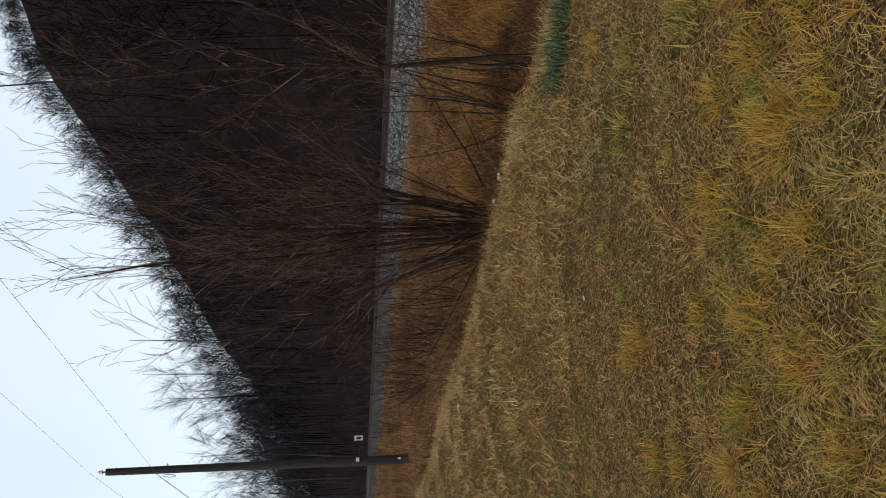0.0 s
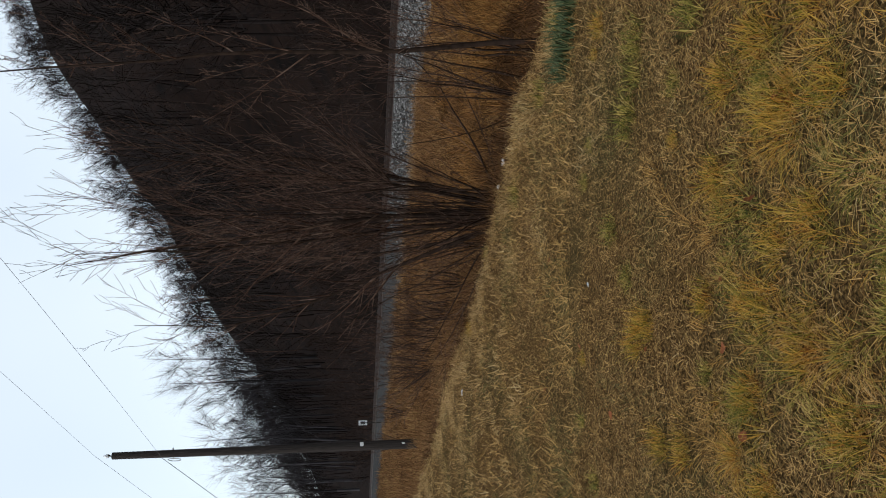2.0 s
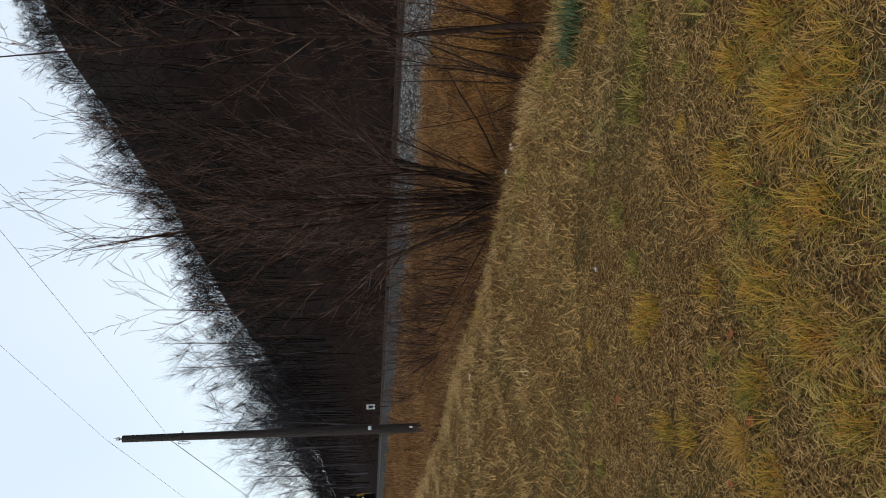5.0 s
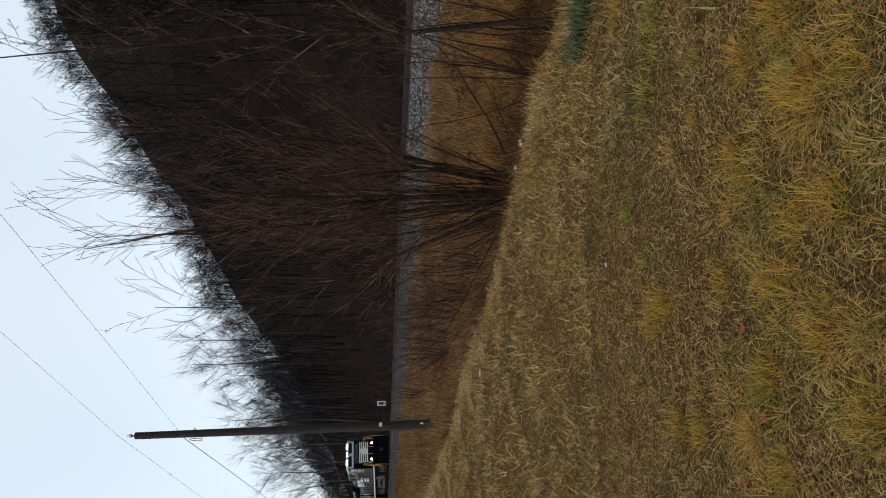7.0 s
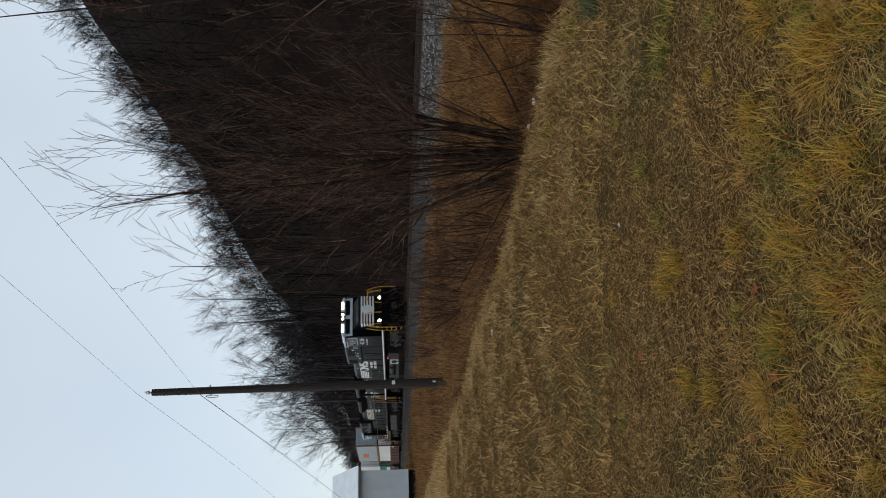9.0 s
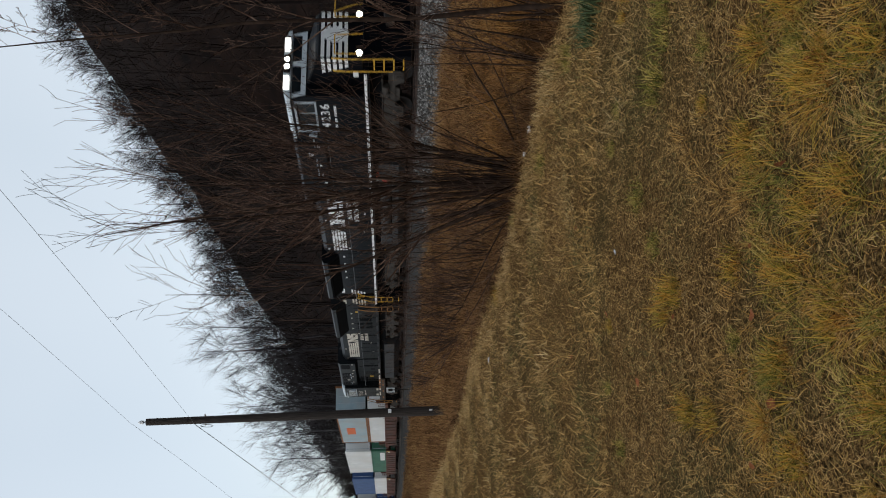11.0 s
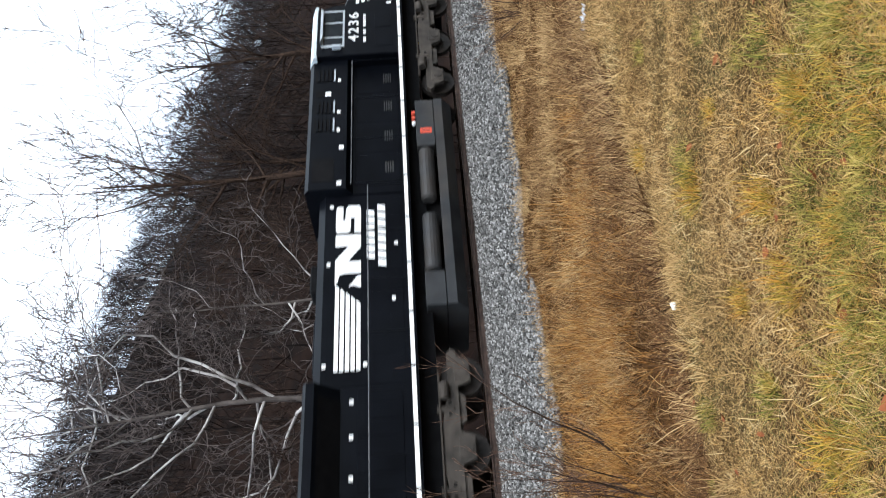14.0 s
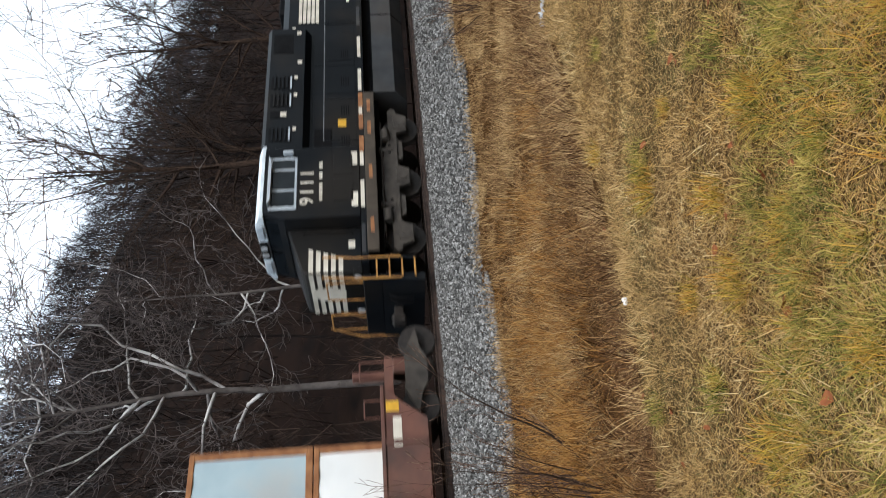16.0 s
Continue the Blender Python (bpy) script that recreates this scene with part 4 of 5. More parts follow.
utility_pole(-29.15, 7.3, 10.92)
utility_pole(38.0, 7.3, 10.92)


def wire(points, r, label):
    ob = part("overhead_wire", rods(points, r, 5), M_WIRE)
    return tagged(ob, label, "wire", "overhead wires")


def sag(a, b, drop, n=22):
    a, b = np.array(a), np.array(b)
    return [tuple(a + (b - a) * t - np.array([0, 0, 4 * drop * t * (1 - t)])) for t in np.linspace(0, 1, n)]


wire(sag((-29.65, 7.3, 11.0), (37.5, 7.3, 11.0), 0.5), 0.0042, "thin grey overhead wire at the pole's top")
wire(sag((-29.55, 7.15, 8.65), (37.6, 7.15, 8.65), 0.59), 0.0045, "thin grey overhead wire below the pole's top")
wire(sag((-29.65, 7.3, 11.0), (-90, 7.4, 10.9), 0.4), 0.006, "thin grey overhead wire running on from the pole")
wire(sag((-29.55, 7.15, 8.65), (-72.0, 7.2, 4.95), 0.1), 0.013, "dark service wire falling to the white building")

sign = thing("track_marker", "small white marker sign on a post beside the track", "sign", at=pose(-56.0, 15.6, float(land(-56.0, 15.6)) - 0.05))
part("post", rod((0, 0, 0), (0, 0, 1.75), 0.035, 8), M_GREYRUN, sign)
part("plate", box(-0.02, 0.02, -0.17, 0.17, 1.25, 1.85, bevel=0.008), M_WHITE, sign, "white plate")
part("plate_mark", box(0.021, 0.026, -0.09, 0.09, 1.4, 1.7), M_GREYRUN, sign, "dark bar on the plate")

house = thing("white_building", "long white metal-sided building with a pale low roof", "building", at=pose(-68.5, 9.85, 0.0))
part("wall", box(-11, 0, -16, 0, 0.35, 4.5), M_SIDING, house)
part("foundation", box(-10.9, -0.06, -15.9, -0.06, -0.3, 0.35), M_DARK, house, "dark skirting")
for i in range(16):
    part("siding_rib", box(0.0, 0.03, -0.5 - i, -0.44 - i, 0.4, 4.45), M_SIDING, house)
part("roof", slab([(0.45, 4.42), (0.45, 4.52), (-5.5, 7.0), (-11.45, 4.52), (-11.45, 4.42)], -16.3, 0.35), M_METALROOF, house)
for i in range(12):
    part("roof_seam", slab([(0.44, 4.53), (0.44, 4.56), (-5.5, 7.04), (-5.5, 7.01)], -1.2 - i * 1.3, -1.15 - i * 1.3), M_METALROOF, house)
part("gutter", box(0.42, 0.52, -16.3, 0.36, 4.4, 4.5, bevel=0.02), M_FRAMEGREY, house)


# ---- the train ----
def side_rail(x0, x1, y, z, step, mat, parent):
    bm = rod((x0, y, z), (x1, y, z), 0.017, 6)
    part("handrail", bm, M_RAILGREY, parent, "worn grey handrail")
    k = int(abs(x1 - x0) / step)
    for i in range(k + 1):
        x = x0 + (x1 - x0) * i / k
        part("stanchion", rod((x, y, 1.72), (x, y, z), 0.016, 6), mat, parent)


def emblem(parent, tail, head, y, mat, letters, lean):
    """Slanted white shapes with speed stripes on the hood's side, as plain blocks."""
    s = 1 if head > tail else -1
    cut = head - s * letters
    y0, y1 = (y - 0.006, y + 0.002) if y < 0 else (y - 0.002, y + 0.006)
    for i in range(5):
        z = 3.03 + i * 0.142
        e = cut - s * 0.1 - s * (4 - i) * lean
        part("stripe", slab([(tail, z), (e - s * 0.1, z), (e + s * 0.02, z + 0.105), (tail, z + 0.105)], y0, y1), mat, parent)
    w = letters
    zig = [((0.10, 0), (0.25, 0), (0.25, 0.36), (0.43, 0), (0.60, 0), (0.60, 0.7), (0.45, 0.7), (0.45, 0.34), (0.27, 0.7), (-0.04, 0.7), (0.0, 0.62), (0.08, 0.58), (0.10, 0.44)),
           ((-0.08, 0.0), (0.07, 0.0), (0.06, 0.1), (-0.02, 0.24), (-0.07, 0.34), (-0.05, 0.2)),
           ((0.63, 0.0), (0.96, 0.0), (1.0, 0.06), (1.0, 0.36), (0.96, 0.42), (0.80, 0.44), (0.80, 0.50), (0.99, 0.50), (0.99, 0.66), (0.94, 0.7), (0.66, 0.7), (0.63, 0.64), (0.63, 0.36), (0.67, 0.29), (0.83, 0.28), (0.83, 0.18), (0.63, 0.18))]
    for o in zig:
        part("emblem_block", slab([(cut + s * a * w, 3.02 + z) for a, z in o], y0, y1), mat, parent)
    # two lines of lettering as bars
    for z, count, x0, x1 in ((2.64, 7, 0.26, 0.93), (2.33, 8, 0.16, 1.0)):
        step = (x1 - x0) * w / count
        for i in range(count):
            a = cut + s * (x0 * w + i * step)
            b = a + s * step * 0.78
            part("lettering_bar", slab([(a, z), (b, z), (b + s * 0.05, z + 0.22), (a + s * 0.05, z + 0.22)], y0, y1), mat, parent)


def wheelset(x, parent):
    bm = rod((0, -0.95, 0), (0, 0.95, 0), 0.08, 10)
    for s in (-1, 1):
        bm = rod((0, s * 0.69, 0), (0, s * 0.82, 0), 0.533, 28, bm=bm)
        bm = rod((0, s * 0.66, 0), (0, s * 0.69, 0), 0.56, 28, bm=bm)
        bm = rod((0, s * 0.82, 0), (0, s * 0.86, 0), 0.2, 14, bm=bm)
        bm = box(-0.3, 0.3, s * 0.82, s * 0.835, -0.03, 0.03, bm=bm)
    ob = part("wheelset", bm, M_WHEEL, parent)
    ob.location = (x, 0, 0.533)
    return ob


WHEELS = []


def bogie(parent, axles, mat):
    a, b, c = sorted(axles)
    bm = None
    for s in (-1, 1):
        y0, y1 = s * 1.0, s * 1.14
        bm = slab([(a - 0.55, 0.66), (c + 0.55, 0.66), (c + 0.62, 0.78), (c + 0.5, 0.9), (a - 0.5, 0.9), (a - 0.62, 0.78)], y0, y1, bm=bm)
        bm = slab([(a + 0.45, 0.9), (c - 0.45, 0.9), (b + 0.6, 1.08), (b - 0.6, 1.08)], y0, y1, bm=bm)
        for x in (a, b, c):
            bm = slab([(x - 0.27, 0.34), (x + 0.27, 0.34), (x + 0.4, 0.66), (x - 0.4, 0.66)], y0, y1, bm=bm)
        for x in ((a + b) / 2, (b + c) / 2):
            bm = slab([(x - 0.3, 0.5), (x + 0.3, 0.5), (x + 0.42, 0.66), (x - 0.42, 0.66)], y0 - s * 0.05, y1 - s * 0.05, bm=bm)
    bm = box(a + 0.5, c - 0.5, -1.0, 1.0, 0.6, 0.9, bm=bm)
    truck = part("bogie", bm, mat, parent, "grimy grey bogie side frame")
    for x in (a, b, c):
        ob = wheelset(x, truck)
        WHEELS.append((ob, x))
        for s in (-1, 1):
            part("axle_box", rod((x, s * 1.1, 0.53), (x, s * 1.2, 0.53), 0.13, 12), mat, truck)
            part("axle_housing", box(x - 0.24, x + 0.24, s * 1.1, s * 1.17, 0.34, 0.74, bevel=0.02), mat, truck)
    for s in (-1, 1):
        for x in ((a + b) / 2, (b + c) / 2):
            part("spring", rod((x, s * 1.08, 0.78), (x, s * 1.08, 1.2), 0.10, 10), mat, truck)
            for dx in (-0.14, 0.14):
                part("frame_boss", rod((x + dx, s * 1.12, 0.88), (x + dx, s * 1.15, 0.88), 0.045, 8), M_DARK, truck)
        part("brake_cylinder", rod((a + 0.35, s * 1.2, 1.0), (a + 0.75, s * 1.2, 1.0), 0.12, 12), mat, truck)
        part("brake_cylinder", rod((c - 0.75, s * 1.2, 1.0), (c - 0.35, s * 1.2, 1.0), 0.12, 12), mat, truck)
        part("brake_rod", rod((a, s * 1.17, 1.12), (c, s * 1.17, 1.12), 0.025, 6), mat, truck)
    return truck


def end_steps(parent, x, s_end, mat, paint):
    """Steps, yellow grab rails and pilot at one end; s_end is 1 at the front."""
    for s in (-1, 1):
        part("step_well", box(x - s_end * 0.62, x - s_end * 0.56, s * 0.95, s * 1.5, 0.35, 1.7, bevel=0.01), mat, parent)
        for i in range(4):
            z = 0.38 + i * 0.33
            part("step", box(x - s_end * 0.55, x, s * 1.08, s * 1.48, z, z + 0.03), mat, parent)
            part("step_edge", box(x - s_end * 0.55, x, s * 1.48, s * 1.5, z - 0.01, z + 0.035), paint, parent)
        for dx in (0.62, -0.03):
            part("grab_rail", rods([(x - s_end * dx, s * 1.5, 0.75), (x - s_end * dx, s * 1.5, 1.9), (x - s_end * (dx + 0.1), s * 1.42, 2.35), (x - s_end * (dx + 0.2), s * 1.3, 2.8)], 0.026), paint, parent)
    part("pilot", slab([(x - s_end * 0.1, 0.15), (x + s_end * 0.12, 0.15), (x + s_end * 0.05, 1.25), (x - s_end * 0.1, 1.25)], -1.45, 1.45), mat, parent)
    part("end_plate", box(x - s_end * 0.12, x, -1.45, 1.45, 1.25, 1.75, bevel=0.02), mat, parent)
    part("end_rail", rods([(x - s_end * 0.05, -1.2, 1.75), (x - s_end * 0.05, -1.2, 2.7), (x - s_end * 0.05, -0.4, 2.7), (x - s_end * 0.05, -0.35, 1.75)], 0.022), paint, parent)
    part("end_rail", rods([(x - s_end * 0.05, 1.2, 1.75), (x - s_end * 0.05, 1.2, 2.7), (x - s_end * 0.05, 0.4, 2.7), (x - s_end * 0.05, 0.35, 1.75)], 0.022), paint, parent)
    cp = box(x, x + s_end * 0.42, -0.13, 0.13, 0.72, 0.98, bevel=0.03)
    cp = box(x + s_end * 0.3, x + s_end * 0.55, -0.2, 0.16, 0.66, 1.04, bevel=0.05, bm=cp)
    part("coupler", cp, M_WHEEL, parent)
    for y in (-0.75, -0.5, 0.5, 0.75):
        part("air_hose", rods([(x + s_end * 0.05, y, 1.1), (x + s_end * 0.22, y, 0.85), (x + s_end * 0.2, y, 0.45)], 0.03), M_DARK, parent)


def locomotive(label, number, body, trim, tank_style, logo, near, lamp, board):
    """A six-axle road diesel, front along +x, standing on the rail's top at z = 0."""
    ob = thing("locomotive", label, "locomotive", "locomotives")
    roof = lambda w, z0, z1: [(-w, z0), (w, z0), (w, z1 - 0.22), (w - 0.25, z1), (-w + 0.25, z1), (-w, z1 - 0.22)]
    part("long_hood", hull_x(roof(0.95, 1.75, 4.25), -5.42, 0.66), body, ob)
    part("equipment_hood", hull_x([(-0.98, 1.75), (0.98, 1.75), (0.98, 3.25), (1.28, 3.42), (1.28, 4.5), (1.12, 4.63), (-1.12, 4.63), (-1.28, 4.5), (-1.28, 3.42), (-0.98, 3.25)], 0.67, 6.14), body, ob)
    part("radiator_hood", hull_x(roof(0.95, 1.75, 4.0), -10.9, -5.43), body, ob)
    part("radiator_wing", hull_x([(-1.46, 4.08), (-0.93, 3.5), (0.93, 3.5), (1.46, 4.08), (1.46, 4.28), (1.3, 4.38), (-1.3, 4.38), (-1.46, 4.28)], -10.45, -5.5), body, ob, "overhanging radiator housing")
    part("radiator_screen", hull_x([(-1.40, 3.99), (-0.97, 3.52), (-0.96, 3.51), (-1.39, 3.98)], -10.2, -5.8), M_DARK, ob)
    part("hood_end", slab([(-10.9, 1.75), (-11.05, 1.8), (-11.05, 3.75), (-10.9, 3.95)], -0.8, 0.8), body, ob)
    # roof details
    part("exhaust", box(-2.2, -1.3, -0.35, 0.35, 4.24, 4.5, bevel=0.04), M_DARK, ob)
    part("roof_hatch", box(-4.8, -3.2, -0.5, 0.5, 4.24, 4.32, bevel=0.02), body, ob)
    part("horn", rod((-0.4, 0.3, 4.35), (0.1, 0.3, 4.38), 0.03, 10, 0.09), M_DARK, ob)
    # cab
    part("cab", slab([(6.15, 1.75), (8.72, 1.75), (8.72, 3.82), (8.5, 4.45), (6.15, 4.45)], -1.5, 1.5, bevel=0.03), body, ob)
    part("cab_roof", hull_x([(-1.5, 4.4), (1.5, 4.4), (1.5, 4.5), (1.1, 4.66), (-1.1, 4.66), (-1.5, 4.5)], 6.08, 8.66), M_ROOF, ob, "pale weathered cab roof")
    for s in (-1, 1):
        y = s * 1.5
        w = part("cab_window", box(6.55, 8.42, y - 0.02, y + 0.02, 3.5, 4.27, bevel=0.012), M_FRAMEGREY, ob, "grey window frame")
        for x0, x1 in ((6.65, 6.98), (7.06, 7.72), (7.8, 8.32)):
            part("pane", box(x0, x1, y + s * 0.015, y + s * 0.028, 3.57, 4.2), M_GLASS, w)
        part("sunshade", slab([(6.6, 4.28), (8.35, 4.28), (8.2, 4.2), (6.9, 4.2)], y + s * 0.005, y + s * 0.2), M_FRAMEGREY, ob)
        part("mirror", box(6.4, 6.5, y, y + s * 0.18, 3.6, 3.9, bevel=0.02), M_FRAMEGREY, ob)
        text = pose(6.8 if s < 0 else 8.3, y + s * 0.003, 3.05, 90, 0, 0 if s < 0 else 180)
        lettering(number, 0.33 if near < 0 else 0.37, trim, ob, text @ Matrix.Diagonal((1.3 if near < 0 else 1.0, 1, 1, 1)))
        for k in range(11):
            if k not in (2, 5):
                part("small_lettering", box(6.75 + 0.13 * k, 6.85 + 0.13 * k, y + s * 0.001, y + s * 0.005, 2.8, 2.89), trim, ob)
        part("cab_door_panel", box(6.5, 7.25, y - 0.005, y + s * 0.012, 1.95, 2.5, bevel=0.004), body, ob)
        part("cab_door_panel", box(7.45, 8.2, y - 0.005, y + s * 0.012, 1.95, 2.5, bevel=0.004), body, ob)
    part("windscreen", box(8.60, 8.68, 0.15, 1.25, 3.88, 4.34), M_GLASS, ob)
    part("windscreen", box(8.60, 8.68, -1.25, -0.15, 3.88, 4.34), M_GLASS, ob)
    part("windscreen_frame", slab([(8.70, 3.84), (8.735, 3.84), (8.56, 4.42), (8.5, 4.42)], -1.42, 1.42), M_FRAMEGREY if near < 0 else body, ob)
    # nose
    part("nose", slab([(8.73, 1.75), (10.25, 1.75), (10.25, 3.25), (10.1, 3.4), (8.73, 3.8)], -1.0, 1.0, bevel=0.05), body, ob)
    for i in range(5):
        z = 2.28 + i * 0.2
        for s in (-1, 1):
            part("nose_stripe", slab([(9.75 - 0.07 * i, z), (10.2, z), (10.2, z + 0.12), (9.70 - 0.07 * i, z + 0.12)], s * 1.0, s * 1.008), trim, ob)
        part("nose_stripe", box(10.252, 10.258, -0.98, 0.98, z, z + 0.12), trim, ob)
    for s in (-1, 1):
        part("nose_label", box(9.2, 9.45, s * 1.0, s * 1.008, 1.95, 2.13), trim, ob)
        part("grab_iron", rods([(8.95, s * 1.02, 2.0), (8.95, s * 1.08, 2.05), (8.95, s * 1.08, 3.3), (8.95, s * 1.02, 3.35)], 0.014), body, ob)
    part("nose_emblem", slab([(-0.3, 2.3), (0.1, 2.25), (0.35, 2.6), (0.25, 3.1), (-0.1, 3.2), (-0.35, 2.8)], 0, 0.006), trim, ob).matrix_basis = pose(10.262, 0, 0, 0, 0, 90)
    part("end_door", box(10.25, 10.256, 0.3, 0.85, 1.8, 2.2), body, ob)
    head = part("headlight_box", box(8.55, 8.72, -0.4, 0.4, 4.42, 4.66, bevel=0.03), body, ob)
    for y in (-0.16, 0.16):
        part("headlight", rod((8.7, y, 4.54), (8.75, y, 4.54), 0.1, 14), lamp, head)
    for y in (-0.85, 0.85):
        part("number_board", box(8.62, 8.73, y - 0.28, y + 0.28, 4.45, 4.64, bevel=0.015), board, ob)
        dl = part("ditch_light_box", box(10.1, 10.3, y - 0.16, y + 0.16, 1.76, 2.02, bevel=0.02), body, ob)
        part("ditch_light", rod((10.29, y, 1.89), (10.33, y, 1.89), 0.11, 14), lamp, dl)
    for y in (-0.12, 0.12):
        part("rear_light", rod((-11.04, y, 3.66), (-11.09, y, 3.66), 0.08, 12), M_MARK, ob, "lit rear light")
    # walkway with its pale edge
    part("walkway", box(-10.9, 10.25, -1.48, 1.48, 1.58, 1.75), body, ob)
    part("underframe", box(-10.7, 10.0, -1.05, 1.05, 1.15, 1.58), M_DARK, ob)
    for s in (-1, 1):
        x = 9.95
        while x > -10.5:
            part("walkway_edge", box(x - (1.46 if near < 0 else 0.95), x, s * 1.48, s * 1.495, 1.64, 1.745), trim if near < 0 or round(x * 10) % 3 == 0 else M_TANK, ob, "pale walkway edge stripe")
            x -= 1.52
        side_rail(-10.6, 0.6, s * 1.44, 2.78, 1.52, body, ob)
        side_rail(0.7, 5.9, s * 1.44, 3.25 if near < 0 else 2.78, 1.52, body, ob)
        # doors and louvres
        for i in range(12):
            x = -10.7 + i * 0.44
            part("louvre_door", box(x, x + 0.38, s * 0.95, s * 0.965, 2.0, 3.1, bevel=0.005), body, ob)
        for i in range(9):
            x = -5.2 + i * 0.64
            part("hood_door", box(x, x + 0.6, s * 0.95, s * 0.96, 1.9, 2.95 if i % 2 else 2.25, bevel=0.004), body, ob)
        for x0 in (5.15, 3.72, 2.95):
            g = part("grille", box(x0, x0 + 0.55, s * 1.28, s * 1.29, 3.75, 4.42), M_DARK, ob)
            for k in range(5):
                part("louvre", box(x0 + 0.02, x0 + 0.53, s * 1.29, s * 1.315, 3.79 + k * 0.125, 3.84 + k * 0.125), M_FRAMEGREY if k == 0 else body, g)
            part("grille_tag", box(x0 - 0.02, x0 + 0.12, s * 1.28, s * 1.3, 3.62, 3.72), trim, ob)
        # flat near-black plates paint the shade inside the intake and filter openings
        part("intake_recess_shade", box(4.45, 4.75, s * 1.28, s * 1.292, 4.12, 4.4), M_DARK, ob)
        part("plate", box(4.5, 4.68, s * 1.28, s * 1.3, 3.92, 4.1), trim, ob)
        part("filter_recess_shade", box(0.95, 1.85, s * 1.28, s * 1.292, 3.78, 4.42), M_DARK, ob)
        for x, z in ((2.2, 3.5), (0.8, 3.55)):
            part("plate", box(x, x + 0.16, s * 1.275, s * 1.29, z, z + 0.14), trim, ob)
        for i in range(4):
            x = 1.0 + i * 1.28
            part("cabinet_door", box(x, x + 1.18, s * 0.98, s * 0.992, 1.85, 3.15, bevel=0.006), body, ob)
            for k in range(4):
                part("vent_slot", box(x + 0.45, x + 0.85, s * 0.992, s * 0.998, 2.05 + 0.07 * k, 2.085 + 0.07 * k), M_TANK if near < 0 else M_DARK, ob)
        for x, z in ((0.2, 3.8), (-1.8, 3.85), (-4.9, 3.9), (-4.9, 2.86), (-5.9, 3.2), (-6.8, 3.2), (-7.8, 3.2), (-8.6, 3.2), (-3.0, 2.1), (-1.2, 2.0)):
            part("plate", box(x, x + 0.12, s * 0.95, s * 0.968, z, z + 0.1), trim, ob)
        # white bars on the hood's end
        for i in range(5):
            z = 2.3 + i * 0.17
            part("end_stripe", slab([(-10.9, z), (-10.25 + 0.1 * (4 - i) * near, z), (-10.25 + 0.1 * (4 - i) * near, z + 0.1), (-10.9, z + 0.1)], s * 0.968, s * 0.975), trim, ob)
        part("end_number", box(-10.75, -10.15, s * 0.952, s * 0.956, 3.45, 3.62), trim, ob)
    # tanks
    if tank_style == "reservoirs":
        part("fuel_tank", hull_x([(-1.1, 0.22), (1.1, 0.22), (1.42, 0.5), (1.42, 0.75), (-1.42, 0.75), (-1.42, 0.5)], -3.5, 3.95), M_TANK, ob)
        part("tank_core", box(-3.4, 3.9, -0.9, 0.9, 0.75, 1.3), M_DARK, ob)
        part("battery_box", box(2.05, 3.95, -1.4, 1.4, 0.76, 1.32, bevel=0.02), M_TANK, ob)
        part("tank_box", box(-3.5, -2.45, -1.4, 1.4, 0.76, 1.3, bevel=0.02), M_TANK, ob)
        for s in (-1, 1):
            for x0, x1 in ((0.1, 2.0), (-2.35, -0.45)):
                r = rod((x0 + 0.06, s * 1.2, 1.06), (x1 - 0.06, s * 1.2, 1.06), 0.23, 18)
                r = rod((x0, s * 1.2, 1.06), (x0 + 0.06, s * 1.2, 1.06), 0.16, 18, 0.23, bm=r)
                r = rod((x1 - 0.06, s * 1.2, 1.06), (x1, s * 1.2, 1.06), 0.23, 18, 0.16, bm=r)
                part("air_reservoir", r, M_TANK, ob, "dark cylindrical air reservoir")
            plac = part("placard", box(2.55, 2.75, s * 1.4, s * 1.408, 0.85, 1.2), M_RED, ob, "red placard")
            part("placard_mark", box(2.63, 2.67, s * 1.408, s * 1.412, 0.9, 1.15), M_TANK, plac)
            for k in range(3):
                part("sight_cap", rod((2.9 + 0.22 * k, s * 1.4, 1.38), (2.9 + 0.22 * k, s * 1.5, 1.38), 0.06, 8), M_RED if k else M_WHITE, ob)
    else:
        part("fuel_tank", hull_x([(-1.0, 0.25), (1.0, 0.25), (1.42, 0.62), (1.42, 1.28), (-1.42, 1.28), (-1.42, 0.62)], -3.9, 3.9), M_TANK, ob, "long grimy fuel tank")
        part("tank_seam", hull_x([(-1.0, 0.245), (1.0, 0.245), (1.425, 0.62), (1.425, 1.28), (-1.425, 1.28), (-1.425, 0.62)], 0.2, 0.25), M_DARK, ob)
    bogie(ob, (9.32, 7.3, 5.34) if near < 0 else (9.1, 7.07, 4.98), M_GREYRUN)
    bogie(ob, (-5.28, -7.24, -9.22) if near < 0 else (-5.0, -7.2, -9.3), M_GREYRUN)
    end_steps(ob, 10.75, 1, body, M_YELLOW if near < 0 else M_OCHRE)
    end_steps(ob, -10.85, -1, body, M_YELLOW if near < 0 else M_OCHRE)
    emblem(ob, *logo)
    return ob


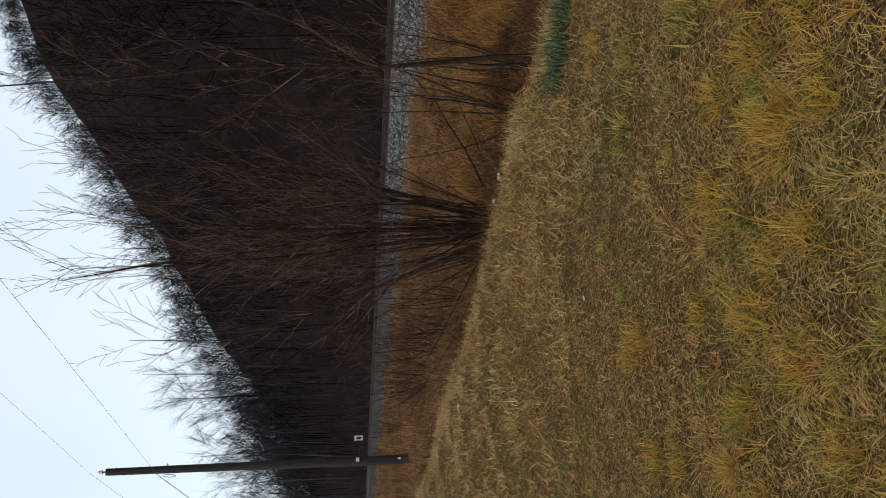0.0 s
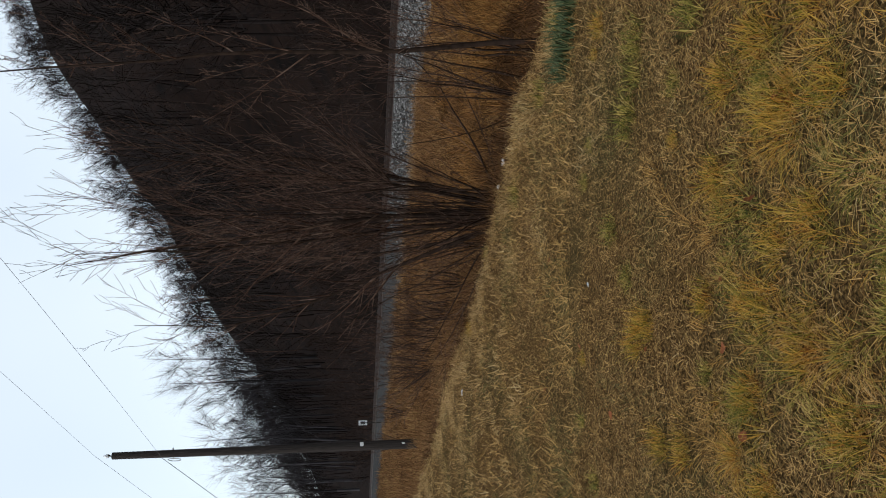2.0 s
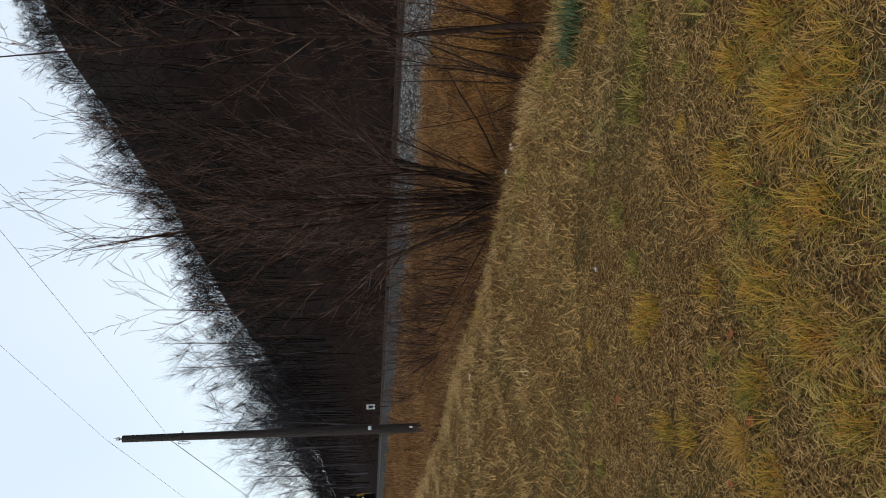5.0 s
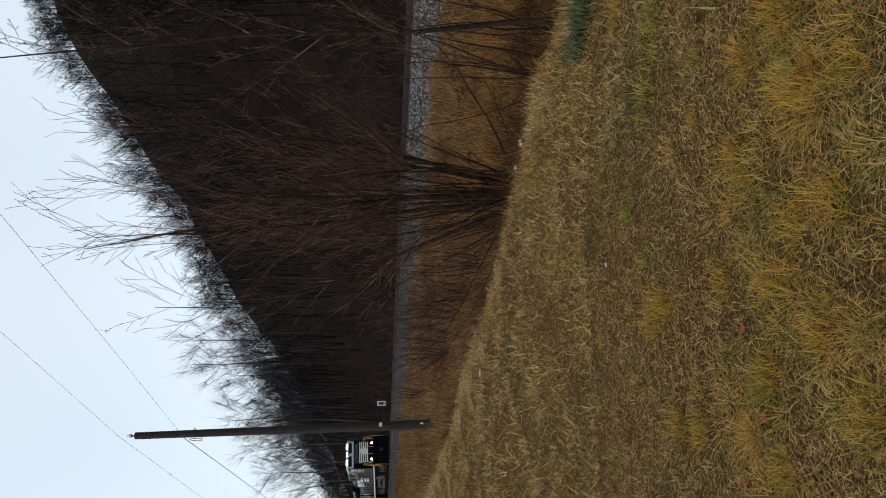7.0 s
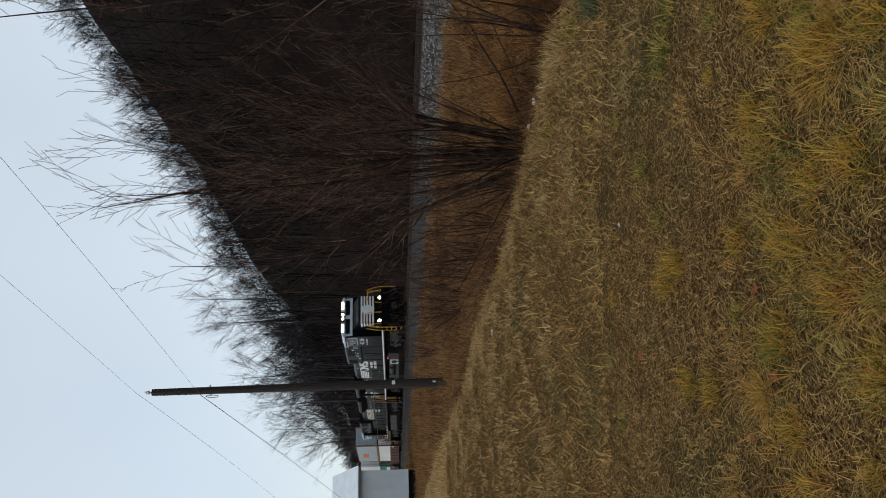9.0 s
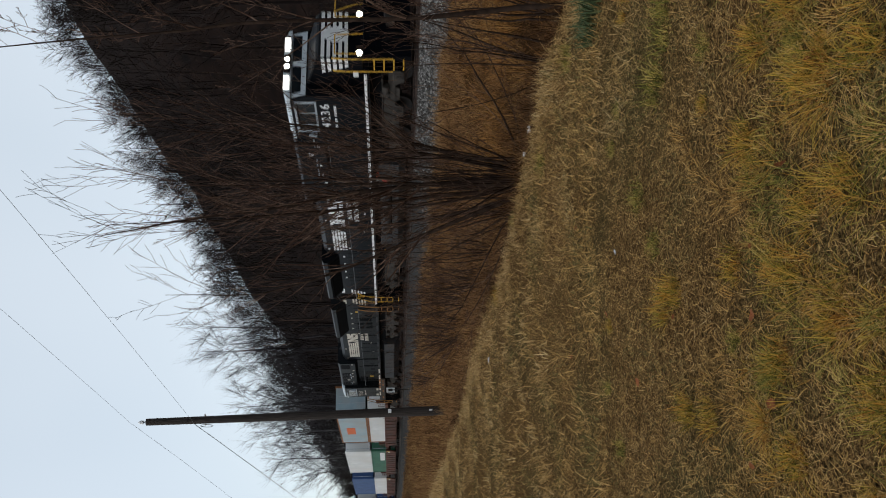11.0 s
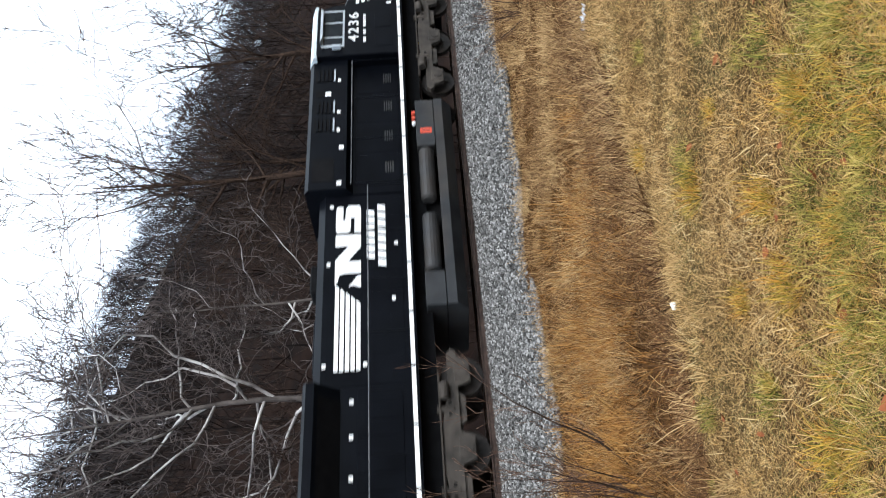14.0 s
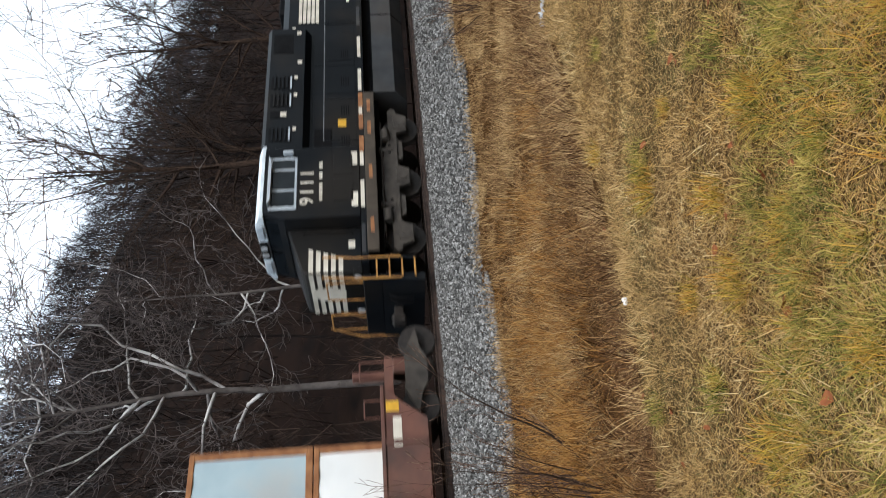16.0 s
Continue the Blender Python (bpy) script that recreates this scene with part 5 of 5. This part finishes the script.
lead = locomotive("black six-axle diesel locomotive with white stripes pulling the train", "4236", M_BLACK, M_WHITE, "reservoirs", (-5.0, 0.27, -0.965, M_WHITE, 2.6, 0.13), -1, M_LAMP, M_MARK)
second = locomotive("worn dark diesel locomotive with faded markings coupled backwards", "9111", M_WORN, M_CREAM, "long", (0.0, -4.86, 0.965, M_CREAM, 1.75, 0.0), 1, M_LENS, M_FRAMEGREY)
for x, z, h in ((-10.1, 2.05, 0.75), (-9.5, 2.05, 0.75), (-8.3, 2.0, 0.45), (-7.6, 2.05, 0.75), (-6.9, 2.0, 0.4), (-6.9, 2.55, 0.4), (-6.2, 2.0, 0.4), (-6.2, 2.55, 0.4)):
    part("dark_screen", box(x, x + 0.36, 0.966, 0.975, z, z + h, bevel=0.003), M_DARK, second)
part("wire_box", rod((-8.55, 0.96, 2.75), (-8.55, 0.985, 2.75), 0.12, 14), M_TANK, second)
for x in (6.4, 7.9):
    part("side_plate", box(x, x + 0.5, 1.5, 1.512, 1.82, 2.0), M_CREAM, second, "faded pale plate")
part("cab_grille", box(5.0, 5.9, 1.0, 1.02, 2.6, 3.1), M_DARK, second)
part("side_sill", box(3.95, 9.9, 1.4, 1.494, 1.28, 1.6, bevel=0.015), M_SILL, second, "brown grimy side sill below the cab")
for x in (4.3, 5.2, 6.9, 8.8):
    part("sill_tag", box(x, x + 0.5, 1.494, 1.499, 1.4, 1.5), M_RUST, second)
for x in (4.0, 4.9, 5.8):
    part("sill_plate", box(x, x + 0.6, 1.496, 1.5, 1.62, 1.75), M_RUST, second, "rust-stained sill plate")
part("yellow_tag", box(4.6, 4.9, 0.99, 1.0, 2.15, 2.4), M_YELLOW, second, "yellow tag")
part("yellow_tag", box(-8.9, -8.7, 0.966, 0.975, 2.85, 3.0), M_YELLOW, second, "yellow tag")


TRAIN = [(lead, -1.05, 0, 0), (second, -23.66, 0, 180)]


def box_container(x, z, h, mat, label, edge=None, mark=None):
    L, W = 12.19, 2.44
    ob = thing("shipping_container", label, "container", "containers")
    pts = []
    n = 42
    for i in range(n + 1):
        xx = -L / 2 + 0.12 + (L - 0.24) * i / n
        pts.append((xx, 0.0 if i % 2 else 0.036))
    for s in (-1, 1):
        v = [(a, s * (W / 2 - 0.012 - d), zz) for zz in (0.16, h - 0.12) for a, d in pts]
        f = [(i, i + 1, n + 2 + i, n + 1 + i) if s < 0 else (i + 1, i, n + 1 + i, n + 2 + i) for i in range(n)]
        part("side_panel", mesh_of("side_panel", v, f), mat, ob)
    part("core", box(-L / 2 + 0.05, L / 2 - 0.05, -W / 2 + 0.06, W / 2 - 0.06, 0.1, h - 0.06), mat, ob)
    fr = edge or mat
    for s in (-1, 1):
        part("bottom_rail", box(-L / 2 + 0.17, L / 2 - 0.17, s * (W / 2 - 0.1), s * W / 2, 0.0, 0.16, bevel=0.01), fr, ob)
        part("top_rail", box(-L / 2 + 0.17, L / 2 - 0.17, s * (W / 2 - 0.1), s * W / 2, h - 0.12, h, bevel=0.01), fr, ob)
        for e in (-1, 1):
            part("corner_post", box(e * (L / 2 - 0.17), e * L / 2, s * (W / 2 - 0.16), s * W / 2, 0.12, h - 0.12, bevel=0.01), fr, ob)
            for zz in (0.0, h - 0.12):
                part("corner_casting", box(e * (L / 2 - 0.18), e * (L / 2 + 0.003), s * (W / 2 - 0.17), s * (W / 2 + 0.003), zz, zz + 0.12, bevel=0.01), fr, ob)
        if mark:
            part("painted_mark", box(mark[1], mark[2], s * (W / 2 - 0.01), s * (W / 2 + 0.004), h * 0.45, h * 0.45 + mark[3]), mark[0], ob)
    for k in range(4):
        part("lock_bar", rod((L / 2, -0.9 + 0.6 * k, 0.15), (L / 2, -0.9 + 0.6 * k, h - 0.15), 0.025, 6), M_FRAMEGREY, ob)
    TRAIN.append((ob, x, z, 0))
    return ob




def well_car(x):
    ob = thing("well_car", "brown steel well car carrying stacked containers", "rail car", "well cars")
    for s in (-1, 1):
        part("side_sill", slab([(-6.55, 0.35), (6.55, 0.35), (7.0, 0.95), (7.4, 1.35), (-7.4, 1.35), (-7.0, 0.95)], s * 1.28, s * 1.42), M_WELL, ob)
        part("top_chord", box(-7.4, 7.4, s * 1.24, s * 1.46, 1.33, 1.42, bevel=0.01), M_WELL, ob)
        for k in range(11):
            part("side_post", box(-6.0 + 1.2 * k - 0.05, -6.0 + 1.2 * k + 0.05, s * 1.42, s * 1.47, 0.4, 1.33), M_WELL, ob)
        part("reporting_mark", box(5.9, 6.6, s * 1.42, s * 1.426, 0.95, 1.15), M_CREAM, ob)
        part("yellow_panel", box(6.75, 7.0, s * 1.42, s * 1.43, 1.0, 1.3), M_YELLOW, ob)
    part("well_floor", box(-6.5, 6.5, -1.25, 1.25, 0.28, 0.35), M_WELL, ob)
    for e in (-1, 1):
        part("end_deck", slab([(e * 6.5, 0.9), (e * 7.4, 1.1), (e * 8.3, 1.1), (e * 8.3, 1.3), (e * 6.5, 1.34)], -1.15, 1.15), M_WELL, ob)
        part("draft_sill", box(e * 8.3, e * 8.75, -0.25, 0.25, 0.75, 1.1, bevel=0.03), M_WELL, ob)
        part("brake_stand", box(e * 7.9, e * 8.05, -0.9, -0.6, 1.3, 2.1, bevel=0.02), M_WELL, ob)
        for s in (-1, 1):
            part("grab_iron", rods([(e * 8.2, s * 1.1, 1.3), (e * 8.2, s * 1.1, 1.9), (e * 7.7, s * 1.1, 1.9), (e * 7.7, s * 1.1, 1.3)], 0.02), M_WELL, ob)
        tr = slab([(e * 8.0 - 1.15, 0.5), (e * 8.0 - 0.6, 0.4), (e * 8.0 - 0.35, 0.25), (e * 8.0 + 0.35, 0.25), (e * 8.0 + 0.6, 0.4), (e * 8.0 + 1.15, 0.5), (e * 8.0 + 0.5, 0.8), (e * 8.0 - 0.5, 0.8)], -1.0, -0.88)
        tr = slab([(e * 8.0 - 1.15, 0.5), (e * 8.0 - 0.6, 0.4), (e * 8.0 - 0.35, 0.25), (e * 8.0 + 0.35, 0.25), (e * 8.0 + 0.6, 0.4), (e * 8.0 + 1.15, 0.5), (e * 8.0 + 0.5, 0.8), (e * 8.0 - 0.5, 0.8)], 0.88, 1.0, bm=tr)
        tr = box(e * 8.0 - 0.25, e * 8.0 + 0.25, -0.9, 0.9, 0.45, 0.7, bm=tr)
        t = part("bogie", tr, M_GREYRUN, ob)
        for dx in (-0.88, 0.88):
            w = wheelset(e * 8.0 + dx, t)
            w.scale = (0.86, 1, 0.86)
            w.location.z = 0.46
    TRAIN.append((ob, x, 0, 0))
    return ob


CARS = [(-44.85, M_BOXBLUE, "blue-grey container with rusty edges stacked on top", M_RUST, (M_ORANGE, -2.2, 0.4, 0.8), M_BOXWHITE, "white container with stained edges in a well car", M_RUST, None),
        (-61.6, M_BOXWHITE, "white container stacked on top", None, None, M_BOXGREEN, "dark green container with pale lettering in a well car", None, (M_WHITE, 1.0, 5.2, 0.5)),
        (-78.4, M_BOXNAVY, "blue container stacked on top", None, None, M_BOXWHITE, "white container in a well car", None, None),
        (-95.2, M_BOXGREY, "grey container stacked on top", None, None, M_BOXNAVY, "blue container in a well car", None, None),
        (-112.0, M_BOXWHITE, "white container stacked on top", None, None, M_BOXGREY, "grey container in a well car", None, None)]
for x, mu, lu, eu, ku, ml, ll, el, kl in CARS:
    well_car(x)
    box_container(x, 0.36, 2.6, ml, ll, el, kl)
    box_container(x, 2.98, 2.75, mu, lu, eu, ku)


def motions():
    run = lambda t: 15.43 * (t - 13) - 0.0545 * (t - 13) ** 2
    for ob, x, z, *turned in TRAIN:
        a = turned[0]
        walk(ob, [(t / 2, pose(run(t / 2) + x, TRACK_Y, RAIL_Z + z, 0, 0, a)) for t in range(33)])
    for ob, x in WHEELS:
        s = 1 if ob.parent.parent == lead else -1
        rows = []
        for k in range(481):
            t = k / 30
            rows.append((t, Matrix.Translation((x, 0, 0.533)) @ Matrix.Rotation(s * (run(t) - run(0)) / 0.533, 4, "Y")))
        walk(ob, rows)


motions()
